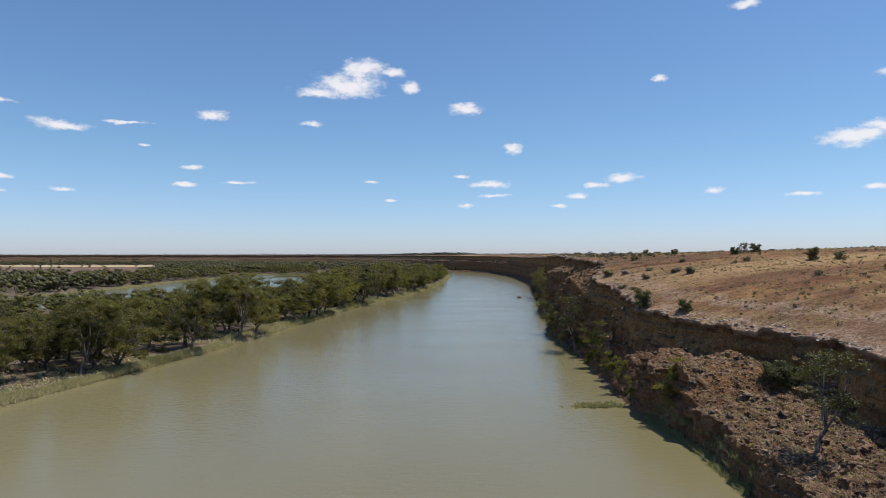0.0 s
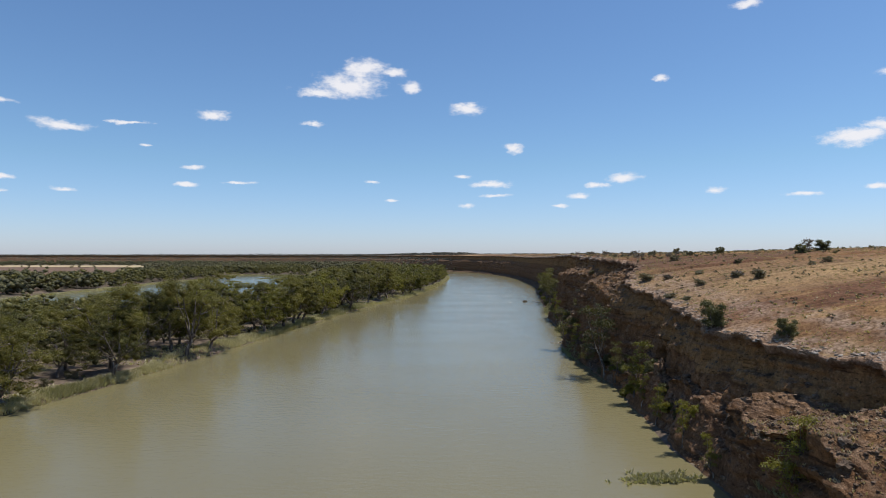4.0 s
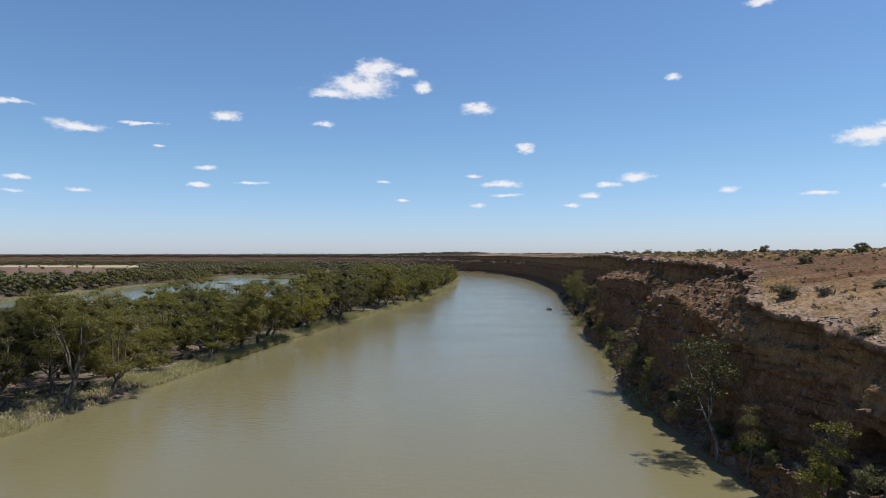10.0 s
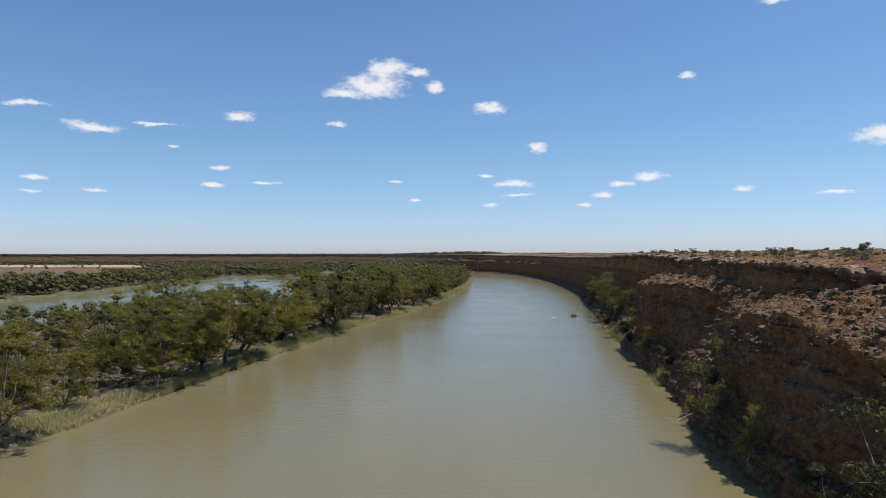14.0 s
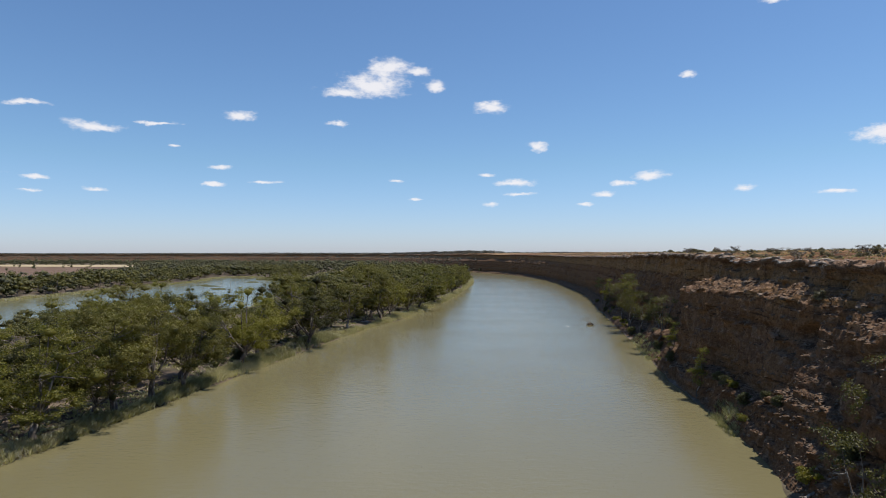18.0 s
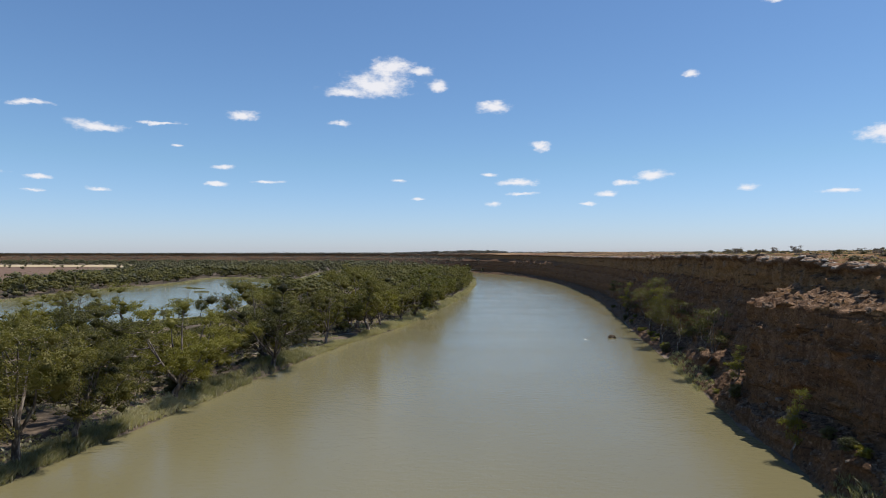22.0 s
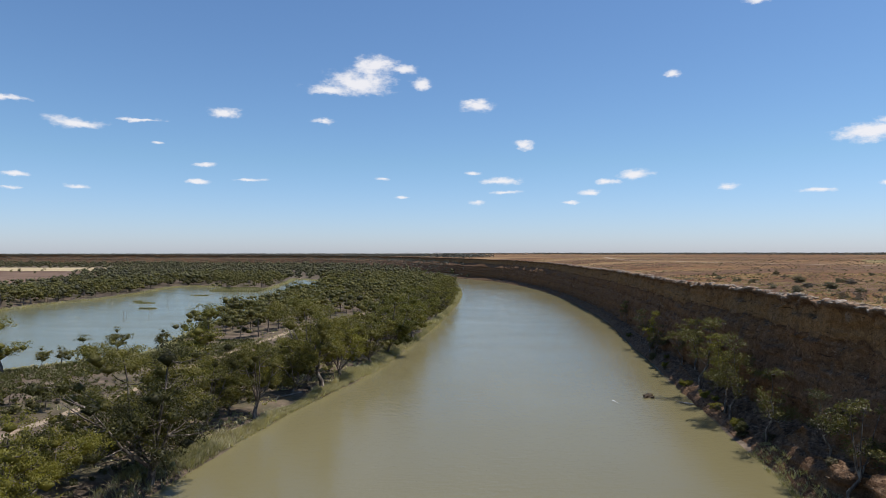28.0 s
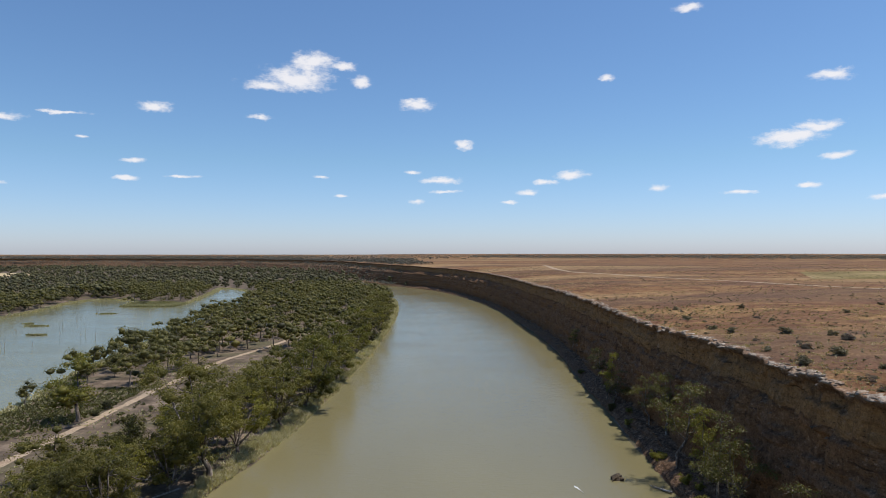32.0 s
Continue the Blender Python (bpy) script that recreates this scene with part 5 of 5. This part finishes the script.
# bushes along the foot and on the ledges
for _ in range(46):
    y = rng.uniform(165, 700)
    x, y = rim_point(y, 0)
    i = int(np.argmin(np.abs(bluff_line[:4000, 1] - y)))
    w = rng.uniform(0.8, 4.5)
    bx, by = bluff_line[i, 0] + w, bluff_line[i, 1]
    z = bluff_z(bx, by)
    if z < 9:
        place_bush(bx, by, int(rng.choice([0, 1, 1, 4, 0])), rng.uniform(0.6, 1.25), 0.2)
for x, y, k, s in ((62.5, 119.5, 0, 1.6), (65, 118, 0, 1.2), (65, 113, 4, 1.3), (46, 160, 1, 1.1), (47, 176, 1, 1.3), (46.5, 197, 1, 1.3), (47, 205, 1, 1.0), (74, 404, 4, 1.4), (68, 330, 4, 1.0)):
    place_bush(x, y, k, s, 0.3)
# low bushes on the floodplain
for _ in range(60):
    y = rng.uniform(150, 640)
    x = np.interp(y, left_curve[:, 1], left_curve[:, 0]) - rng.uniform(6, 75)
    place_bush(x, y, int(rng.choice([2, 3, 4, 0])), rng.uniform(0.7, 1.4), 0.15, float(low_height(np.array([x]), np.array([y]))[0]))
drop_kind(bushes)


# straw tufts on the plateau
def plateau_tufts(n, seed, y0, y1, reach):
    r = np.random.RandomState(seed)
    pts = []
    while len(pts) < n:
        x, y = rim_point(r.uniform(y0, y1), 1.5 + reach * r.rand() ** 1.6)
        if noise.noise((x / 14, y / 14, 0)) + 0.4 * noise.noise((x / 4, y / 4, 3)) > -0.15:
            pts.append((x, y, bluff_z(x, y) - 0.03))
    return np.array(pts)


p = plateau_tufts(15000, 71, 120, 640, 130)
reed_strip("straw_grass", p[:, 0], p[:, 1], p[:, 2], np.random.RandomState(72).uniform(0.12, 0.34, len(p)), M_STRAW, "tufts of dry straw grass on the plateau", 73, 0.12, 4)
# low clumps dotted over the whole plateau
r3 = np.random.RandomState(77)
clumps = []
while len(clumps) < 7500:
    x, y = rim_point(r3.uniform(110, 1250), 4 + 640 * r3.rand() ** 1.8)
    if noise.noise((x / 40, y / 40, 5)) + 0.5 * noise.noise((x / 9, y / 9, 2)) > -0.1:
        clumps.append((x, y, r3.uniform(0.25, 0.95) * (1 + 0.0016 * (x - 60))))
for _ in range(3800):
    x, y = rim_point(r3.uniform(110, 640), 3 + 140 * r3.rand() ** 1.3)
    if noise.noise((x / 22, y / 22, 8)) > -0.2:
        clumps.append((x, y, r3.uniform(0.18, 0.5) if r3.rand() < 0.8 else r3.uniform(0.63, 0.85)))
cz = [bluff_z(c[0], c[1]) - 0.05 for c in clumps]
big = [c[2] > 0.62 for c in clumps]
for keep, mt, lab, sd in ((True, M_SALTBUSH, "grey-green low saltbush dotted over the plateau", 78), (False, M_STRAW, "dry straw clumps dotted over the plateau", 79)):
    ids = [i for i, b in enumerate(big) if b == keep]
    wood_mass("saltbush_scatter" if keep else "straw_clumps", [clumps[i] for i in ids], [cz[i] for i in ids], 16, 0.34, mt, lab, sd, 0.75, 0.0, False, 2, 0.5, False)
# green reeds at the cliff foot and the floating mat
q = np.random.RandomState(74)
yy = np.r_[q.uniform(92, 136, 900), q.uniform(334, 350, 240), q.uniform(258, 282, 200), q.uniform(420, 470, 250)]
xx = np.interp(yy, right_curve[:, 1], right_curve[:, 0]) + q.uniform(-1.2, 3.0, len(yy))
zz = np.array([min(bluff_z(a, b), 3.0) for a, b in zip(xx, yy)])
reed_strip("shore_reeds", xx, yy, np.maximum(zz, -0.05), q.uniform(0.6, 1.2, len(yy)), M_GREEN_REED, "green reeds at the foot of the cliff", 75, 0.05, 11)
mx, my = 35.6 + q.normal(0, 2.3, 260), 147.3 + q.normal(0, 0.9, 260)
reed_strip("floating_reed_mat", mx, my, np.full(260, 0.0), q.uniform(0.25, 0.8, 260), M_GREEN_REED, "floating mat of green water plants", 76, 0.16)


# ---- rocks ----
def rock_mesh(seed, flat, fine=2, blocky=0.75):
    bm = bmesh.new()
    bmesh.ops.create_icosphere(bm, subdivisions=fine, radius=0.5)
    o = seed * 5.3
    for v in bm.verts:
        n = v.co.normalized()
        k = 1 + 0.55 * noise.noise(n * 1.3 + Vector((o, 0, 0))) + 0.25 * noise.noise(n * 3.1 + Vector((0, o, 0)))
        c = n * 0.5 * k
        c = Vector((round(c.x * 3.4) / 3.4 * blocky + c.x * (1 - blocky), round(c.y * 3.4) / 3.4 * blocky + c.y * (1 - blocky), (round(c.z * 3) / 3 * blocky + c.z * (1 - blocky)) * flat))
        if fine > 2:
            c += n * 0.16 * noise.noise(n * 5.0 + Vector((o, o, 0)))
        v.co = c
    me = bpy.data.meshes.new("boulder")
    bm.to_mesh(me)
    bm.free()
    me.materials.append(M_ROCK)
    return me


rocks = [rock_mesh(k, (0.7, 0.6, 0.8, 0.55, 0.75)[k]) for k in range(5)]
crags = [rock_mesh(k + 20, 1.0, 3, 0.3) for k in range(4)]
shards = [rock_mesh(k + 9, (0.7, 0.6, 0.8, 0.55, 0.75)[k], 1) for k in range(5)]


def ledge_spots(n, seed, y0, y1, lo, hi, steep=0.5):
    """Places on the flatter parts of the cliff."""
    r = np.random.RandomState(seed)
    out = []
    tries = 0
    while len(out) < n and tries < n * 40:
        tries += 1
        y = r.uniform(y0, y1)
        i = int(np.argmin(np.abs(bluff_line[:4000, 1] - y)))
        x = bluff_line[i, 0] + r.uniform(0.2, 26)
        hit = GROUND.ray_cast(Vector((x, y, 200)), Vector((0, 0, -1)))
        if hit[0] is None or not (lo < hit[0].z < min(hi, np.interp(y, [k[0] for k in RIM], [k[2] for k in RIM]) - 1.8)) or hit[1].z < steep:
            continue
        out.append(hit[0])
    return out


for k, p in enumerate(ledge_spots(130, 81, 78, 150, 1.0, 17.0) + ledge_spots(160, 80, 150, 420, 1.0, 32.0)):
    s = rng.uniform(0.7, 1.55) ** 1.5
    ob = new("boulder", rocks[k % 5])
    ob.matrix_world = pose(p.x, p.y, p.z + 0.02 * s, rng.uniform(-20, 20), rng.uniform(-20, 20), rng.uniform(0, 360)) @ Matrix.Diagonal((s, s * rng.uniform(0.6, 1.1), s, 1))
    tagged(ob, "rough pale limestone boulder fallen on the cliff ledge", "rock", "fallen rocks on the cliff")


def stone_mass(name, spots, smin, smax, flat, label, seed, material=None, tilt=0.7):
    r = np.random.RandomState(seed)
    base = [(np.array([tuple(v.co) for v in m.vertices]), np.array([tuple(p.vertices) for p in m.polygons])) for m in shards]
    V, F, k = [], [], 0
    for p in spots:
        v, f = base[r.randint(5)]
        a = r.uniform(0, 6.28)
        s = r.uniform(smin, smax)
        t = r.uniform(-tilt, tilt)
        R = np.array([[math.cos(a), -math.sin(a), 0], [math.sin(a), math.cos(a), 0], [0, 0, 1]]) @ np.array([[1, 0, 0], [0, math.cos(t), -math.sin(t)], [0, math.sin(t), math.cos(t)]])
        V.append((v * np.array([s, s * r.uniform(0.45, 1), s * flat])) @ R.T + np.array(p) - np.array([0, 0, 0.08 * s]))
        F.append(f + k)
        k += len(v)
    tagged(part_np(name, mesh_np(name, np.vstack(V), np.vstack(F), material or M_ROCK)), label, "rocks", kind="stuff")


stone_mass("rubble", [tuple(p) for p in ledge_spots(5000, 82, 78, 600, 0.2, 34)], 0.2, 0.85, 0.8, "loose limestone rubble on the cliff ledges", 83)
r2 = np.random.RandomState(84)
rim_spots = []
for _ in range(5200):
    y = 100 + 1000 * r2.rand() ** 1.2
    x, y2 = rim_point(y, r2.uniform(-1.6, 2.0))
    if noise.noise((y2 / 9.0, 3.0, 0.0)) > -0.3:
        z2 = bluff_z(x, y2)
        if z2 > np.interp(y2, [r[0] for r in RIM], [r[2] for r in RIM]) - 1.1:
            rim_spots.append((x, y2, z2 + 0.02))
stone_mass("rim_slabs", [p for p in rim_spots if p[1] < 235], 0.3, 1.25, 0.42, "pale broken crust slabs along the cliff rim", 85, M_CRUST, 0.2)
stone_mass("broken_rim_slabs", [p for p in rim_spots if 235 <= p[1] < 330], 0.3, 1.25, 0.42, "brown broken slabs along the ragged cliff rim", 94, M_ROCK, 0.2)
stone_mass("far_rim_slabs", [p for p in rim_spots if p[1] >= 330], 0.6, 2.4, 0.42, "pale crust slabs along the far cliff rim", 93, M_CRUST, 0.25)
stone_mass("slope_slabs", [tuple(p) for p in ledge_spots(2200, 86, 228, 345, 4, 34, 0.35)], 0.25, 1.05, 0.5, "flat limestone slabs lying on the broken slope", 87, None, 0.35)

stone_mass("toe_rubble", [tuple(p) for p in ledge_spots(1000, 88, 285, 345, 0.1, 13, 0.25) + ledge_spots(3500, 89, 72, 140, 0.5, 17, 0.4)], 0.15, 0.8, 0.75, "broken limestone blocks heaped at the cliff foot", 90)

bench = ledge_spots(1300, 91, 76, 140, 4, 17, 0.6)
reed_strip("bench_grass", np.array([p.x for p in bench]), np.array([p.y for p in bench]), np.array([p.z - 0.05 for p in bench]), q.uniform(0.15, 0.5, len(bench)), M_STRAW, "dry straw grass between stones on the cliff bench", 92, 0.1, 5)

# ---- things in the water ----
def dark_rock(k):
    me = rocks[k].copy()
    me.materials[0] = M_DARKROCK
    return me


snag = new("rock")
part_np("stone", dark_rock(1), snag).matrix_local = pose(0, 0, 0.35, 5, -8, 30) @ Matrix.Diagonal((4.2, 2.6, 2.9, 1))
part_np("stone", dark_rock(3), snag).matrix_local = pose(1.3, -0.5, 0.15, 0, 10, 80) @ Matrix.Diagonal((2.2, 1.6, 1.6, 1))
snag.matrix_world = pose(63, 525.5, 0)
tagged(snag, "dark brown rock standing in shallow river water", "rock")

foam_v = []
for a in np.linspace(0, 6.28, 24, endpoint=False):
    q2 = 1 + 0.4 * math.sin(3 * a) + 0.25 * math.sin(7 * a + 1)
    foam_v.append((0.35 * q2 * math.cos(a), 1.5 * q2 * math.sin(a), 0))
bm = bmesh.new()
bm.faces.new([bm.verts.new(c) for c in foam_v])
ext = bmesh.ops.extrude_face_region(bm, geom=list(bm.faces))
for v in [g for g in ext["geom"] if isinstance(g, bmesh.types.BMVert)]:
    v.co.z += 0.05
me = bpy.data.meshes.new("foam_streak")
bm.to_mesh(me), bm.free()
me.materials.append(M_FOAM)
foam = new("foam_streak", me)
foam.matrix_world = pose(51.2, 520, -0.01, 0, 0, 12) @ Matrix.Diagonal((0.7, 1.3, 1, 1))
tagged(foam, "short white streak of foam on the river", "foam")

# reed islets in the lagoon
for i, (x, y, L) in enumerate(((-276, 888, 9), (-246, 832, 8), (-264, 986, 10), (-290, 905, 4))):
    n = 170
    reed_strip("reed_islet", x + q.normal(0, L * 0.35, n), y + q.normal(0, 1.0, n), np.zeros(n), q.uniform(0.5, 1.2, n), M_GREEN_REED, "small green reed islet in the lagoon", 90 + i, 0.35)


def dead_pole(x, y, h, lean, turn, thick=0.13, name="dead_tree", label="bare grey dead tree standing in the lagoon", category="dead tree"):
    r = np.random.RandomState(int(abs(x * 7 + y)))
    v, f = [], []
    tip = (lean * h, 0, h)
    tube(v, f, [(0, 0, -1.0), (lean * h * 0.4, 0.1, h * 0.5), tip], [thick, thick * 0.7, thick * 0.3], 6)
    ob = new(name)
    part_np("trunk", smooth(mesh_np("trunk", v, f, M_DEADWOOD)), ob)
    for _ in range(4):
        v, f = [], []
        t = r.uniform(0.4, 0.9)
        a = r.uniform(0, 6.28)
        b0 = (lean * h * t, 0, h * t)
        tube(v, f, [b0, (b0[0] + 0.12 * h * math.cos(a), 0.12 * h * math.sin(a), b0[2] + 0.12 * h), (b0[0] + 0.2 * h * math.cos(a), 0.2 * h * math.sin(a), b0[2] + 0.3 * h)], [thick * 0.35, thick * 0.25, thick * 0.1], 5)
        part_np("branch", mesh_np("branch", v, f, M_DEADWOOD), ob)
    ob.matrix_world = pose(x, y, 0, 0, 0, turn)
    return tagged(ob, label, category, "dead trees in the lagoon" if name == "dead_tree" else "")


for _ in range(26):
    x, y = rng.uniform(-300, -175), rng.uniform(760, 1060)
    dead_pole(x, y, rng.uniform(2.5, 6), rng.uniform(-0.15, 0.15), rng.uniform(0, 360))


def fallen_log(x, y, z, L, turn, tilt, label):
    r = np.random.RandomState(int(abs(x * 13 + y)))
    v, f = [], []
    tube(v, f, [(-L / 2, 0, 0), (-L / 6, 0.12, 0.05), (L / 4, -0.1, 0.02), (L / 2, 0.1, 0)], [0.28, 0.24, 0.17, 0.06], 7)
    ob = new("fallen_log")
    part_np("trunk", smooth(mesh_np("trunk", v, f, M_DEADWOOD)), ob)
    for _ in range(5):
        v, f = [], []
        t, a = r.uniform(-0.1, 0.45) * L, r.uniform(-1.2, 1.2)
        tube(v, f, [(t, 0, 0.05), (t + 0.1 * L, 0.14 * L * math.sin(a), 0.07 * L), (t + 0.16 * L, 0.26 * L * math.sin(a), 0.12 * L)], [0.09, 0.06, 0.02], 5)
        part_np("branch", mesh_np("branch", v, f, M_DEADWOOD), ob)
    ob.matrix_world = pose(x, y, z, 0, tilt, turn)
    tagged(ob, label, "log", "fallen logs")


for _ in range(22):
    y = rng.uniform(170, 620)
    x = np.interp(y, left_curve[:, 1], left_curve[:, 0]) - rng.uniform(6, 40)
    fallen_log(x, y, float(low_height(np.array([x]), np.array([y]))[0]) + 0.2, rng.uniform(4, 9), rng.uniform(0, 360), 0, "bleached fallen log on the floodplain soil")
fallen_log(50.5, 301, bluff_z(50.5, 301) + 0.5, 10, 200, 18, "bare grey fallen tree hanging from the cliff")
fallen_log(71.5, 517, 0.25, 6, 120, 4, "pale fallen log at the water's edge")

# wheel track over the plateau
line = spline([(640, 560), (355, 690), (291, 715), (262, 818), (225, 930), (200, 1060), (230, 1300)], 6.0)
t = np.gradient(line, axis=0)
t /= np.linalg.norm(t, axis=1)[:, None]
v = np.stack([np.c_[line + np.stack([t[:, 1], -t[:, 0]], 1) * k, [bluff_z(a, b) + 0.2 for a, b in line + np.stack([t[:, 1], -t[:, 0]], 1) * k]] for k in (-3.2, 0, 3.2)], 1).reshape(-1, 3)
tagged(part_np("plateau_track", smooth(mesh_np("plateau_track", v, grid_faces(len(line), 3)[:, ::-1], M_TRACK))), "pale wheel track across the dry plateau", "track", kind="structure")

# green crop on the plateau
v = []
for a in np.linspace(0, 1, 9):
    for b in np.linspace(0, 1, 15):
        x, y = (335 + 365 * b) * (1 - a) + (430 + 470 * b) * a, (840 - 40 * b) * (1 - a) + (1000 - 40 * b) * a
        v.append((x, y, bluff_z(x, y) + 0.35))
tagged(part_np("crop_field", smooth(mesh_np("crop_field", v, grid_faces(9, 15), M_CROP))), "yellow-green crop field on the dry plateau", "field", kind="structure")

# pale pinnacles on the ledge before the hollow
for x, y, s, tall, turn in ((49.6, 187.5, 2.6, 1.7, 20), (50.0, 190.2, 2.0, 1.5, 75), (48.8, 192.6, 2.4, 1.0, 130), (48.6, 150.5, 2.4, 1.2, 10)):
    ob = new("rock_pinnacle", crags[int(turn) % 4])
    ob.matrix_world = pose(x, y, bluff_z(x, y) + 0.25 * s * tall - 0.3, 8, -6, turn) @ Matrix.Diagonal((s, s * 0.8, s * tall, 1))
    tagged(ob, "pale weathered limestone pinnacle on the cliff ledge", "rock", "pinnacles on the cliff")

# taller trees on the far skyline
sky_r = np.random.RandomState(101)
spots = []
for bearing, wide, n in ((-17, 1.6, 26), (-13.5, 2.4, 30), (-9.5, 1.0, 12), (-33, 2.0, 14), (-24, 3.0, 14), (-4, 2.5, 14), (3, 3.0, 16)):
    for _ in range(n):
        a, d = math.radians(bearing + sky_r.normal(0, wide)), sky_r.uniform(2500, 2900)
        x, y = d * math.sin(a), 200 + d * math.cos(a)
        spots.append((x, y, sky_r.uniform(6, 11)))
z = [bluff_z(x, y) for x, y, h in spots]
wood_mass("skyline_trees", spots, z, 60, 1.4, M_HAZY_MALLEE, "scattered taller trees on the far skyline", 102, 0.4, 0.25, True, 5, 0.2, False)

# ochre block under the leaning gums
block = new("boulder", rocks[2])
block.matrix_world = pose(76, 499, bluff_z(76, 499) + 0.6, 4, 6, 25) @ Matrix.Diagonal((3.4, 2.2, 2.4, 1))
tagged(block, "squarish ochre boulder at the water's edge under trees", "rock", "fallen rocks on the cliff")
